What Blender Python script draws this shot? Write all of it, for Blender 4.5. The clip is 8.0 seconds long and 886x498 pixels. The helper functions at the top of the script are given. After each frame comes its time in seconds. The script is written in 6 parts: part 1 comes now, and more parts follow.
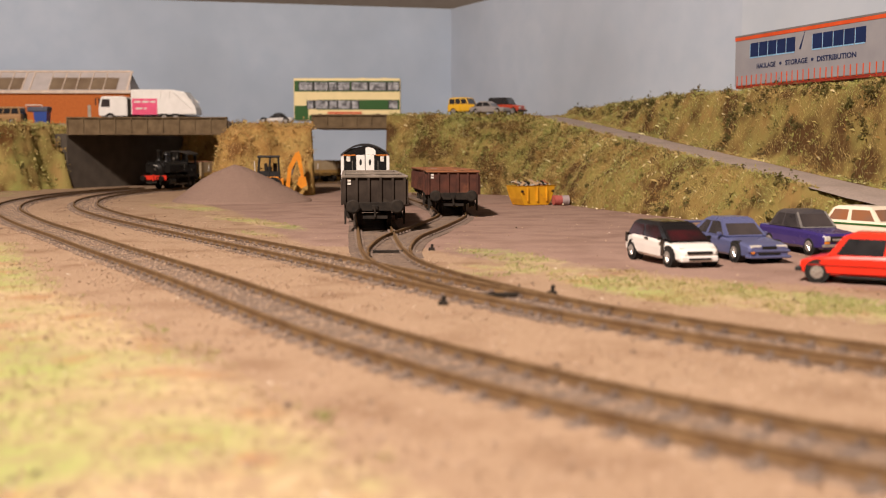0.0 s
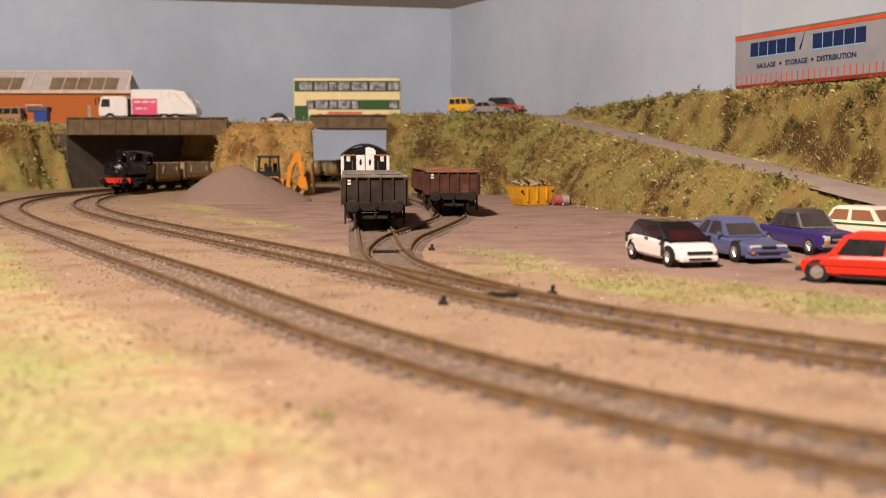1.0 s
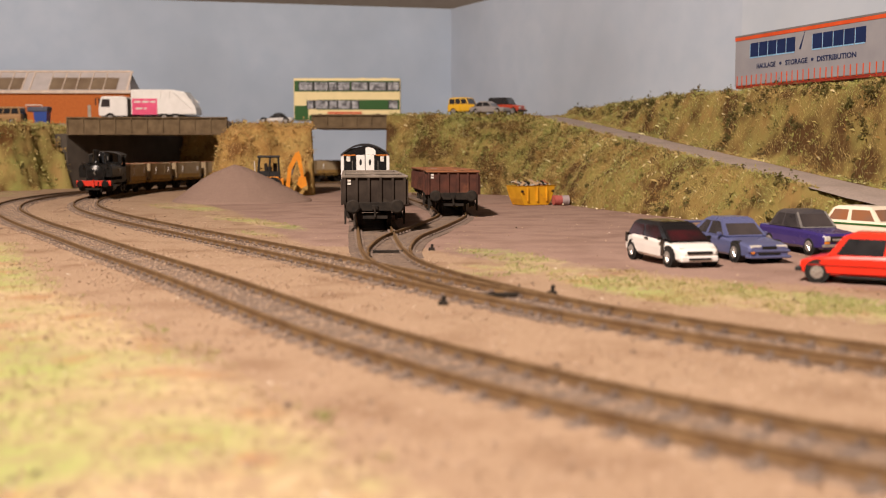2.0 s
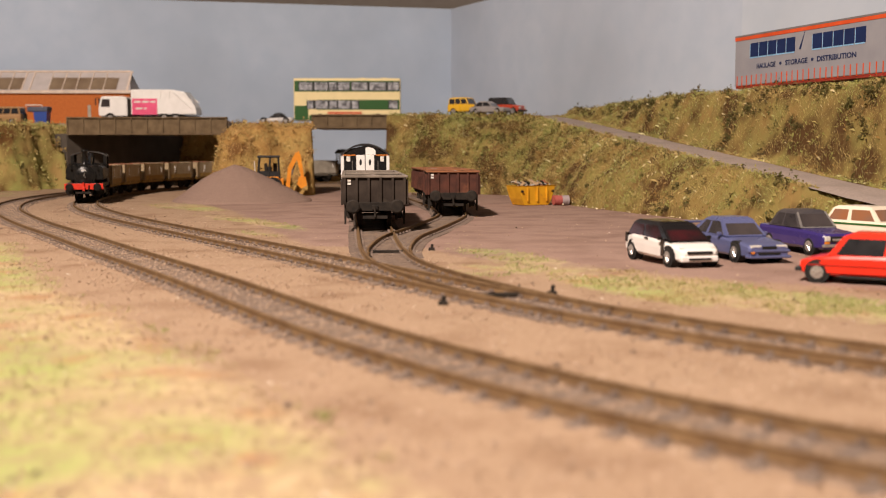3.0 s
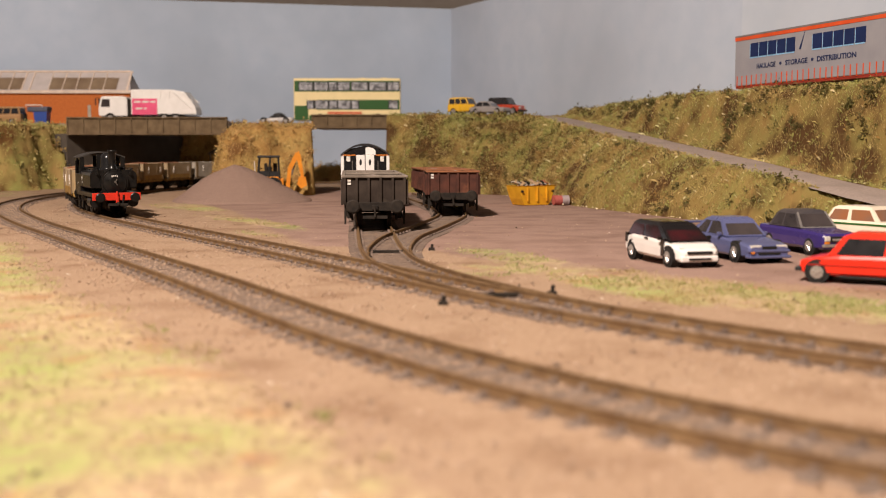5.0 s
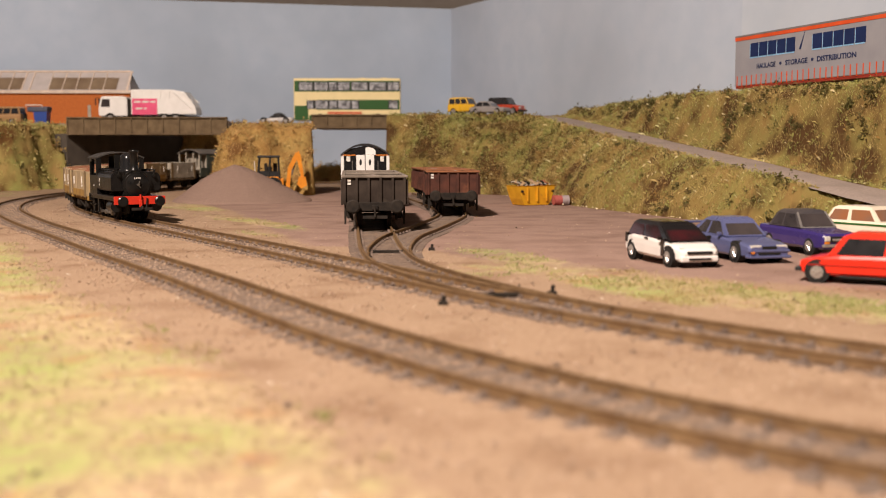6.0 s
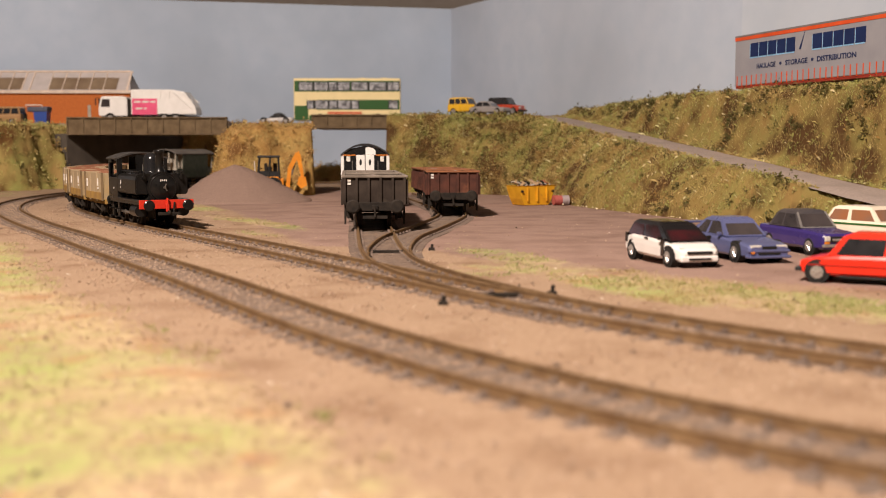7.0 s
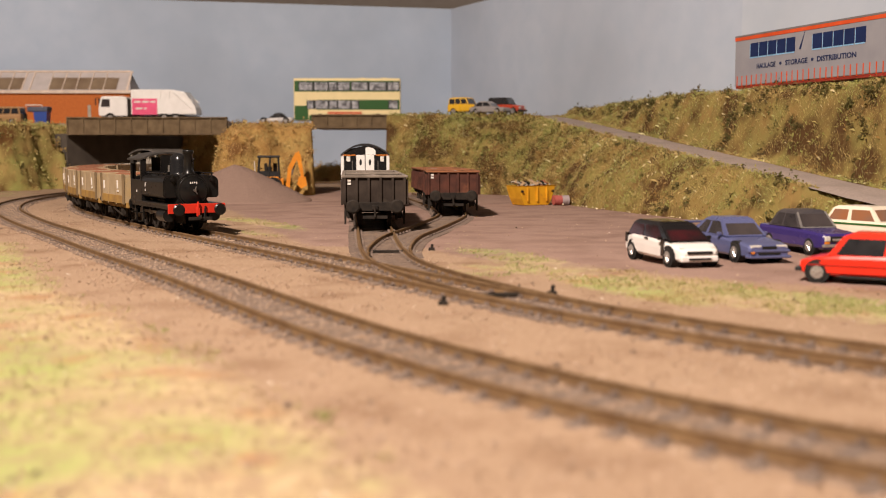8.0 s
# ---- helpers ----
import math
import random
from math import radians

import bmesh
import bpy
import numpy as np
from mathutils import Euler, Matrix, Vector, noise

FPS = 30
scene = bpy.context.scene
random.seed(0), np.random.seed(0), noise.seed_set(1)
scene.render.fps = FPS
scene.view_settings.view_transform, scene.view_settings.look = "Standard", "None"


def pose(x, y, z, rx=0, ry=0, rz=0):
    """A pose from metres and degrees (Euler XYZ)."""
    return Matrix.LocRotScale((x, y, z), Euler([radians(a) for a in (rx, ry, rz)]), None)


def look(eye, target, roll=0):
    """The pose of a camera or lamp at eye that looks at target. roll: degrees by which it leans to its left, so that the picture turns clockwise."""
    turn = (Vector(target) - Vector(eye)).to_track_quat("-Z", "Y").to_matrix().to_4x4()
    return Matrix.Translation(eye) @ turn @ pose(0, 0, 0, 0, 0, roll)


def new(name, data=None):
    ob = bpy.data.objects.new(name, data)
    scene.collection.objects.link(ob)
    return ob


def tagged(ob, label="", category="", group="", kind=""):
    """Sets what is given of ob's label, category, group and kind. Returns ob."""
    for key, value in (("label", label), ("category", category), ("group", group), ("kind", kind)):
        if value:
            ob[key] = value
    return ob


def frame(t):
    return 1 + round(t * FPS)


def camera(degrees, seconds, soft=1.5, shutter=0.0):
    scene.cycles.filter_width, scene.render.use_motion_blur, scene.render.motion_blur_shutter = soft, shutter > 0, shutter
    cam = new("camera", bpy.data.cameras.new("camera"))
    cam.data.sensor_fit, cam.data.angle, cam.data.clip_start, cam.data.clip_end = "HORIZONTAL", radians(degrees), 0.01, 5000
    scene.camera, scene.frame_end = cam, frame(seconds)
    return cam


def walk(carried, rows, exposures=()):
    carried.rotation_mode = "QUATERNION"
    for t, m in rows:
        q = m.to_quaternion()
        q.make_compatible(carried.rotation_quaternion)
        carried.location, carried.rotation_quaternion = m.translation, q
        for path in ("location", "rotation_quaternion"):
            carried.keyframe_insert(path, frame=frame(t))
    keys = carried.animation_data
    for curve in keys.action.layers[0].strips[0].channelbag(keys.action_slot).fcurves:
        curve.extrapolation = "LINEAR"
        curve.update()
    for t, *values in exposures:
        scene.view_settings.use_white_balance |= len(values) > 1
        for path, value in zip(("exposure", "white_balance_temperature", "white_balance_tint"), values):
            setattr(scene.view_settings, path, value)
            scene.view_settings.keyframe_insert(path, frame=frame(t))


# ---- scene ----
cam = camera(45.17, 8.0, soft=1.0)
M = 0.001                      # the layout is drawn in millimetres, model size
EYE = (0.0, 0.0, 0.0441)
LEVEL = look(EYE, (0.0, 1.885, 0.0441 - 0.176))
walk(cam, [(0.0, LEVEL), (8.0, LEVEL)], [(0.0, 0.0), (8.0, 0.0)])
cam.data.dof.use_dof = True
cam.data.dof.focus_distance = 0.61
cam.data.dof.aperture_fstop = 19.5

# ---- light: one warm room lamp, and the pale room that throws it back ----
world = bpy.data.worlds.new("room_air")
scene.world = world
world.use_nodes = True
world.node_tree.nodes["Background"].inputs[0].default_value = (1.0, 0.86, 0.72, 1)
world.node_tree.nodes["Background"].inputs[1].default_value = 0.05


def lamp(name, x, y, z, watts, radius, colour):
    data = bpy.data.lights.new(name, "AREA")
    data.shape, data.size, data.energy, data.color = "DISK", 2 * radius * M, watts, colour
    ob = new(name, data)
    ob.matrix_world = look((x * M, y * M, z * M), (0, 0.75, 0))
    return ob


lamp("ceiling_lamp_light", -445, -412, 1053, 45.5, 55, (1.0, 0.82, 0.71))


# ---- materials ----
def mat(name, a, b=None, rough=0.7, metal=0.0, grain=400, bump=0.0, spots=None, coat=0.0, detail=6.0, big=0.0, emit=0.0):
    """Two-tone surface; grain is the noise frequency per metre, big a second, coarser one."""
    m = bpy.data.materials.new(name)
    m.use_nodes = True
    nt = m.node_tree
    bs = nt.nodes["Principled BSDF"]
    bs.inputs["Roughness"].default_value = rough
    bs.inputs["Metallic"].default_value = metal
    bs.inputs["Specular IOR Level"].default_value = 0.5 if rough < 0.3 else 0.3 if rough < 0.6 else 0.15
    bs.inputs["Coat Weight"].default_value = coat
    b = b or tuple(c * 0.8 for c in a)
    tc = nt.nodes.new("ShaderNodeTexCoord")

    def noise_at(scale, det):
        n = nt.nodes.new("ShaderNodeTexNoise")
        n.inputs["Scale"].default_value, n.inputs["Detail"].default_value = scale, det
        nt.links.new(tc.outputs["Object"], n.inputs["Vector"])
        return n

    def ramp(src, lo, hi):
        r = nt.nodes.new("ShaderNodeMapRange")
        r.inputs["From Min"].default_value, r.inputs["From Max"].default_value = lo, hi
        nt.links.new(src, r.inputs["Value"])
        return r.outputs["Result"]

    def mix(fac, c1, c2):
        x = nt.nodes.new("ShaderNodeMix")
        x.data_type = "RGBA"
        nt.links.new(fac, x.inputs["Factor"])
        for k, c in ((6, c1), (7, c2)):
            if isinstance(c, tuple):
                x.inputs[k].default_value = (*c, 1)
            else:
                nt.links.new(c, x.inputs[k])
        return x.outputs[2]

    n = noise_at(grain, detail)
    col = mix(ramp(n.outputs["Fac"], 0.34, 0.66), a, b)
    if big:
        n2 = noise_at(big, 3.0)
        dark = tuple(0.5 * (p + q) * 0.72 for p, q in zip(a, b))
        f = nt.nodes.new("ShaderNodeMath")
        f.operation = "MULTIPLY"
        f.inputs[1].default_value = 0.6
        nt.links.new(ramp(n2.outputs["Fac"], 0.45, 0.7), f.inputs[0])
        col = mix(f.outputs[0], col, dark)
    if spots:
        freq, lo, hi, c = spots
        n3 = noise_at(freq, 4.0)
        col = mix(ramp(n3.outputs["Fac"], lo, hi), col, c)
    nt.links.new(col, bs.inputs["Base Color"])
    rr = nt.nodes.new("ShaderNodeMapRange")
    rr.inputs["To Min"].default_value, rr.inputs["To Max"].default_value = max(0.02, rough - 0.1), min(1, rough + 0.1)
    nt.links.new(n.outputs["Fac"], rr.inputs["Value"])
    nt.links.new(rr.outputs["Result"], bs.inputs["Roughness"])
    if bump:
        bp = nt.nodes.new("ShaderNodeBump")
        bp.inputs["Strength"].default_value, bp.inputs["Distance"].default_value = 1.0, bump * M
        nt.links.new(n.outputs["Fac"], bp.inputs["Height"])
        nt.links.new(bp.outputs["Normal"], bs.inputs["Normal"])
    if emit:
        bs.inputs["Emission Color"].default_value = (*a, 1)
        bs.inputs["Emission Strength"].default_value = emit
    return m


SLEEPER = mat("weathered_sleeper", (0.115, 0.085, 0.068), (0.20, 0.155, 0.125), 0.9, grain=300, bump=0.25)
RAIL = mat("rusty_rail", (0.165, 0.10, 0.052), (0.24, 0.155, 0.08), 0.6, 0.3, grain=200, bump=0.05)
BLACK = mat("satin_black_paint", (0.006, 0.006, 0.006), (0.012, 0.011, 0.010), 0.3, grain=250, bump=0.02)
UNDER = mat("dark_underframe", (0.016, 0.0135, 0.0115), (0.034, 0.027, 0.021), 0.75, grain=300, bump=0.05)
REDBEAM = mat("red_buffer_beam", (0.62, 0.035, 0.015), (0.52, 0.03, 0.015), 0.45, grain=300)
STEEL = mat("dull_steel", (0.35, 0.33, 0.30), (0.2, 0.18, 0.16), 0.4, 0.8, grain=400)
CREAMW = mat("white_print", (0.75, 0.72, 0.66), None, 0.6, grain=500)
CLAY = mat("wagon_ochre_grey", (0.33, 0.25, 0.15), (0.39, 0.31, 0.20), 0.75, grain=110, bump=0.06, spots=(60, 0.52, 0.75, (0.42, 0.27, 0.08)))
CORNERIRON = mat("dirty_corner_iron", (0.16, 0.115, 0.065), (0.24, 0.17, 0.09), 0.75, grain=150, bump=0.05)
OCHRE = mat("wagon_ochre_dirt", (0.36, 0.22, 0.06), (0.26, 0.16, 0.06), 0.8, grain=150, bump=0.06)
CLAYGREY = mat("wagon_pale_grey", (0.42, 0.38, 0.31), (0.3, 0.27, 0.22), 0.75, grain=120, bump=0.06)
LOAD = mat("rust_brown_load", (0.30, 0.13, 0.07), (0.2, 0.085, 0.05), 0.95, grain=900, bump=0.6)
VANGREEN = mat("grey_green_van", (0.045, 0.055, 0.04), (0.07, 0.075, 0.06), 0.7, grain=200, bump=0.03)
DARKWAG = mat("sooty_grey_wagon", (0.027, 0.020, 0.016), (0.050, 0.038, 0.030), 0.7, grain=160, bump=0.08, spots=(70, 0.6, 0.8, (0.10, 0.08, 0.06)))
BROWNWAG = mat("rusty_brown_wagon", (0.10, 0.038, 0.026), (0.055, 0.025, 0.019), 0.75, grain=150, bump=0.08, spots=(60, 0.58, 0.8, (0.24, 0.1, 0.05)))
DUSTGREY = mat("grey_dust_load", (0.26, 0.22, 0.19), (0.36, 0.31, 0.27), 0.95, grain=900, bump=0.5)
WHITEP = mat("white_paint", (0.8, 0.79, 0.76), (0.74, 0.73, 0.70), 0.4, grain=150)
CONCRETE = mat("painted_concrete_brown", (0.115, 0.08, 0.045), (0.18, 0.13, 0.075), 0.85, grain=120, bump=0.15, big=25, spots=(90, 0.6, 0.8, (0.1, 0.075, 0.05)))
CARDGREY = mat("dark_grey_card", (0.085, 0.072, 0.06), (0.115, 0.098, 0.08), 0.9, grain=60, bump=0.05)
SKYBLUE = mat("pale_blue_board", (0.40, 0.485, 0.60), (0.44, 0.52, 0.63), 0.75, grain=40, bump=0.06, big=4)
# SKYBLUE lightened: the stronger light on the east board is put into its colour
SKYEAST = mat("pale_blue_board_lit_side", (0.46, 0.535, 0.64), (0.50, 0.565, 0.665), 0.75, grain=40, bump=0.06, big=4)
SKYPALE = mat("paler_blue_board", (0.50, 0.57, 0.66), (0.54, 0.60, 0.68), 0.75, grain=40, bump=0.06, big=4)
ROADGREY = mat("road_grit", (0.27, 0.22, 0.19), (0.36, 0.30, 0.26), 0.95, grain=900, bump=0.4, big=40)
PILE = mat("fine_stone_heap", (0.215, 0.145, 0.115), (0.32, 0.225, 0.18), 0.95, grain=1500, bump=0.7)
ORANGEBRICK = mat("orange_brick_print", (0.50, 0.155, 0.04), (0.42, 0.12, 0.035), 0.85, grain=400, bump=0.1)
TYRE = mat("tyre_rubber", (0.015, 0.015, 0.015), (0.03, 0.028, 0.026), 0.8, grain=500)
CHROME = mat("silver_plastic", (0.6, 0.58, 0.55), (0.45, 0.43, 0.41), 0.3, 0.7, grain=500)
GLASSDARK = mat("dark_window", (0.02, 0.02, 0.022), (0.03, 0.03, 0.032), 0.12, grain=200, coat=0.6)
ROOMWALL = mat("room_plaster", (0.30, 0.27, 0.24), (0.27, 0.24, 0.21), 0.9, grain=30)
WOODBOARD = mat("bare_board", (0.42, 0.29, 0.17), (0.36, 0.24, 0.14), 0.7, grain=60, bump=0.05)
YELLOWP = mat("chrome_yellow_paint", (0.72, 0.38, 0.02), (0.6, 0.29, 0.015), 0.5, grain=150, spots=(120, 0.62, 0.75, (0.3, 0.14, 0.03)))


# ---- mesh helpers, in millimetres ----
def link(name, bm, material, parent=None, label="", smooth=False):
    for v in bm.verts:
        v.co *= M
    me = bpy.data.meshes.new(name)
    bm.to_mesh(me)
    bm.free()
    me.materials.append(material)
    if smooth:
        for p in me.polygons:
            p.use_smooth = True
    ob = new(name, me)
    if parent:
        ob.parent = parent
    if label:
        ob["label"] = label
    return ob


def part(name, bm, material, parent, label="", smooth=False):
    return link(name, bm, material, parent, label, smooth)


def thing(name, label, category, x=0, y=0, z=0, turn=0, group=""):
    ob = new(name)
    ob.empty_display_size = 0.01
    ob.matrix_world = pose(x * M, y * M, z * M, 0, 0, turn)
    return tagged(ob, label, category, group)


def BM():
    return bmesh.new()


def box(bm, x0, x1, y0, y1, z0, z1, bev=0.0):
    v = [bm.verts.new((x, y, z)) for x in (x0, x1) for y in (y0, y1) for z in (z0, z1)]
    fs = [bm.faces.new([v[i] for i in f]) for f in ((0, 1, 3, 2), (4, 6, 7, 5), (0, 4, 5, 1), (2, 3, 7, 6), (0, 2, 6, 4), (1, 5, 7, 3))]
    if bev:
        es = list({e for f in fs for e in f.edges})
        bmesh.ops.bevel(bm, geom=es, offset=bev, segments=2, affect="EDGES", profile=0.5)
    return bm


def rod(bm, p, q, r, seg=12, r2=None):
    p, q = Vector(p), Vector(q)
    d = q - p
    m = Matrix.Translation((p + q) / 2) @ d.to_track_quat("Z", "Y").to_matrix().to_4x4()
    bmesh.ops.create_cone(bm, cap_ends=True, segments=seg, radius1=r, radius2=r if r2 is None else r2, depth=d.length, matrix=m)
    return bm


def prism(bm, pts, axis, a, b):
    """Extrude a polygon along axis 0, 1 or 2 from a to b; pts are the two other coordinates in order."""
    def at(p, t):
        c = list(p)
        c.insert(axis, t)
        return bm.verts.new(c)
    A, B = [at(p, a) for p in pts], [at(p, b) for p in pts]
    n = len(pts)
    bm.faces.new(A)
    bm.faces.new(B[::-1])
    for i in range(n):
        bm.faces.new((A[i], B[i], B[(i + 1) % n], A[(i + 1) % n]))
    bmesh.ops.recalc_face_normals(bm, faces=bm.faces)
    return bm


def loft(bm, rings):
    """Skin between closed rings of equal count, with capped ends."""
    R = [[bm.verts.new(p) for p in r] for r in rings]
    n = len(R[0])
    for a, b in zip(R, R[1:]):
        for i in range(n):
            bm.faces.new((a[i], a[(i + 1) % n], b[(i + 1) % n], b[i]))
    bm.faces.new(R[0][::-1])
    bm.faces.new(R[-1])
    bmesh.ops.recalc_face_normals(bm, faces=bm.faces)
    return bm


def lerp_at(v, knots):
    return float(np.interp(v, [k[0] for k in knots], [k[1] for k in knots]))


def hill_noise(x, y, f, seed=0.0):
    return noise.fractal(Vector((x * f, y * f, seed)), 1.0, 2.0, 4)


# ---- the tracks' lines ----
class Line:
    """A curve on the plan: place and heading by the way gone along it."""

    def __init__(self, pts):
        self.p = np.array(pts, float)
        self.s = np.r_[0, np.cumsum(np.hypot(*np.diff(self.p, axis=0).T))]
        self.length = float(self.s[-1])

    def at(self, s):
        a = [np.interp(s + d, self.s, self.p[:, k]) for d in (-1.5, 1.5) for k in (0, 1)]
        x0, y0, x1, y1 = a
        if s < 0 or s > self.length:
            e = 0 if s < 0 else -1
            d = self.p[1] - self.p[0] if s < 0 else self.p[-1] - self.p[-2]
            d = d / np.hypot(*d)
            q = self.p[e] + d * (s if s < 0 else s - self.length)
            return float(q[0]), float(q[1]), math.atan2(d[1], d[0])
        return float((x0 + x1) / 2), float((y0 + y1) / 2), math.atan2(y1 - y0, x1 - x0)


def glide(knots, n=14):
    """A smooth line through a few knots."""
    k = [Vector(p) for p in knots]
    k = [2 * k[0] - k[1]] + k + [2 * k[-1] - k[-2]]
    out = []
    for a, b, c, d in zip(k, k[1:], k[2:], k[3:]):
        for i in range(n):
            t = i / n
            out.append(tuple(0.5 * (2 * b + (c - a) * t + (2 * a - 5 * b + 4 * c - d) * t * t + (3 * b - a - 3 * c + d) * t ** 3)))
    out.append(tuple(k[-2]))
    return Line(out)

TRACK_B = glide([(133.1, 1444.7), (50.8, 1460.5), (-32, 1451.7), (-111.2, 1418.7), (-182.5, 1363.2), (-241.8, 1287.7), (-285, 1195.7), (-308.7, 1092.5), (-311.2, 984.8), (-293.7, 879.5), (-259.7, 781), (-215.1, 689.8), (-165.2, 603.3), (-112.9, 519.2), (-60.5, 435.3), (-9.4, 350), (44.8, 268.1), (109.2, 199.9), (185.2, 156.5)])
TRACK_A = glide([(-339.7, 1185.7), (-358.7, 1082.3), (-361.5, 976.1), (-347.2, 871.4), (-316.7, 772.8), (-273.8, 682.1), (-228.5, 599), (-186.5, 529), (-137.5, 444.5), (-85.4, 357.3), (-35.9, 268.8), (-8.5, 225), (24, 182), (61.5, 145), (104, 115), (172.5, 92), (253.9, 98.5)])
SIDING_D = glide([(50, 258.1), (30, 289.2), (6, 335.9), (-15, 391.6), (-25, 446), (-33, 527.7), (-38, 586), (-49, 709.1), (-61, 832.2), (-74, 987.8), (-90, 1169.2), (-105, 1402.5)])
SIDING_E = glide([(-20, 414.9), (-23, 456.4), (-20, 514.7), (-10, 573), (2, 648.2), (6, 696.2), (2, 767.4), (-13, 871.1), (-31, 981.3), (-39, 1026.6)])
RAIL_TOP = 2.65


# ---- the room round the layout ----
def room():
    bm = BM()
    box(bm, -2100, 2100, -1700, 2700, -960, -900)
    tagged(link("floor", bm, WOODBOARD), "plain boarded room floor under the layout", "floor", kind="structure")
    for name, b in (("wall_north", (-2100, 2100, 2700, 2800)), ("wall_south", (-2100, 2100, -1800, -1700)), ("wall_west", (-2200, -2100, -1700, 2700)), ("wall_east", (2100, 2200, -1700, 2700))):
        bm = BM()
        box(bm, *b, -900, 1500)
        tagged(link(name, bm, ROOMWALL), "plain pale plastered room wall", "wall", kind="structure")
    bm = BM()
    box(bm, -2200, 2200, -1800, 2800, 1500, 1560)
    tagged(link("ceiling", bm, ROOMWALL), "plain pale room ceiling", "ceiling", kind="structure")


room()

# ---- backdrop boards ----
CORNER = Vector((12, 1622.8))
WEST = Vector((-343, -80.4)).normalized()
EAST = Vector((42, -80.4)).normalized()


def board(name, a, b, label, height=254, thick=9, material=None):
    bm = BM()
    d = (b - a).normalized()
    n = Vector((-d.y, d.x)) * thick
    if n.y < 0:
        n = -n
    pts = [a, b, b + n, a + n]
    prism(bm, [tuple(p) for p in pts], 2, 0, height)
    return tagged(link(name, bm, material or SKYBLUE), label, "backdrop board", kind="structure")


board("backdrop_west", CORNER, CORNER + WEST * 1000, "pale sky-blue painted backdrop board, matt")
# the east board's brighter facing is painted in, through SKYEAST
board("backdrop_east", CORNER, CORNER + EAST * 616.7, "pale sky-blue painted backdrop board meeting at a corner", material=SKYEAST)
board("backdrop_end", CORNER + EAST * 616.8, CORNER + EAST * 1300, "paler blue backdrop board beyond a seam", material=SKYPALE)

# ---- heights of the made land ----
DECK = 76.0
RAMP0, RAMP1 = Vector((105, 1175.7)), Vector((225, 560.1))
RDIR = (RAMP1 - RAMP0).normalized()
RLEN = (RAMP1 - RAMP0).length
FOOT = [(-59, 1143.3), (-40, 1104.4), (62, 1033.1), (86, 916.5), (108, 816.7), (150, 687.1), (186, 604.1), (225, 553.6), (330, 510.8), (500, 469.4)]


def foot_way(x, y):
    """Signed distance to the foot of the right-hand bank: positive up the bank."""
    best, sign = 1e9, 1
    for a, b in zip(FOOT, FOOT[1:]):
        dx, dy = b[0] - a[0], b[1] - a[1]
        t = max(0, min(1, ((x - a[0]) * dx + (y - a[1]) * dy) / (dx * dx + dy * dy)))
        d = math.hypot(x - a[0] - t * dx, y - a[1] - t * dy)
        if d < best:
            best, sign = d, 1 if dx * (y - a[1]) - dy * (x - a[0]) > 0 else -1
    return best * sign


def soft(t):
    t = max(0.0, min(1.0, t))
    return t * t * (3 - 2 * t)


def ramp_height(t):
    return lerp_at(t, [(-0.1, 83), (0, 80), (0.1, 76), (1.0, 21), (1.3, 6), (2, 2)])


def bank_height(x, y):
    p = Vector((x, y)) - RAMP0
    t, s = p.dot(RDIR) / RLEN, p.x * -RDIR.y + p.y * RDIR.x
    zr = ramp_height(t)
    d = foot_way(x, y)
    if d <= 0:
        lip = zr - 1.2 * max(0.0, -s - 15) if -0.1 < t < 1.6 and s > -60 else -6.0
        return max(-6.0, d, lip - 1.0) if s < 17 else max(-6.0, d)
    half = 20.5 + 3 * hill_noise(x, y, 0.02, 5)
    lump = 7 * hill_noise(x, y, 0.028) + 6.5 * hill_noise(x, y, 0.065, 3)
    w = soft(min(1.0, d / 46.0) ** 0.8)
    steep = zr * w + lump * max(0.1, math.sin(math.pi * w))
    if t <= 0:
        return steep
    if s < -half:
        e = min(-s - half, 62.0)
        w = (d / (d + e)) ** 0.75
        easy = max(zr * w + lump * math.sin(math.pi * min(1, w)) * 0.9, zr - 1.2 * (e + 2))
        k = soft(t / 0.32)
        return steep * (1 - k) + easy * k
    if s <= half:
        return zr + 0.4 * hill_noise(x, y, 0.1)
    top = lerp_at(t, [(-0.1, 77), (0.03, 86), (0.3, 89), (0.6, 86), (0.8, 83.5), (1.1, 82), (2, 80)])
    w = soft((s - half) / 24) ** 0.8
    top += 3.0 * math.exp(-((s - 38) / 8) ** 2) * soft((t - 0.25) / 0.2)
    return zr + (top - zr) * w + lump * (0.12 + 0.75 * math.sin(math.pi * w)) * (1 if w > 0.05 else 0)


def dome(cx, cy, rx, ry, top, seed, flat=0.55):
    """Height of a lumpy earth bank with a flat crown."""
    def h(x, y):
        u = math.hypot((x - cx) / rx, (y - cy) / ry) if flat < 0.5 else (abs((x - cx) / rx) ** 3.5 + abs((y - cy) / ry) ** 3.5) ** (1 / 3.5)
        u += 0.2 * hill_noise(x, y, 0.022, seed) + 0.1 * hill_noise(x, y, 0.06, seed)
        w = soft((1 - u) / (1 - flat))
        return top * w + (11 * hill_noise(x, y, 0.035, seed) + 8 * hill_noise(x, y, 0.075, seed)) * max(0.12, math.sin(math.pi * min(1, w))) - (4 if w <= 0 else 0)
    return h


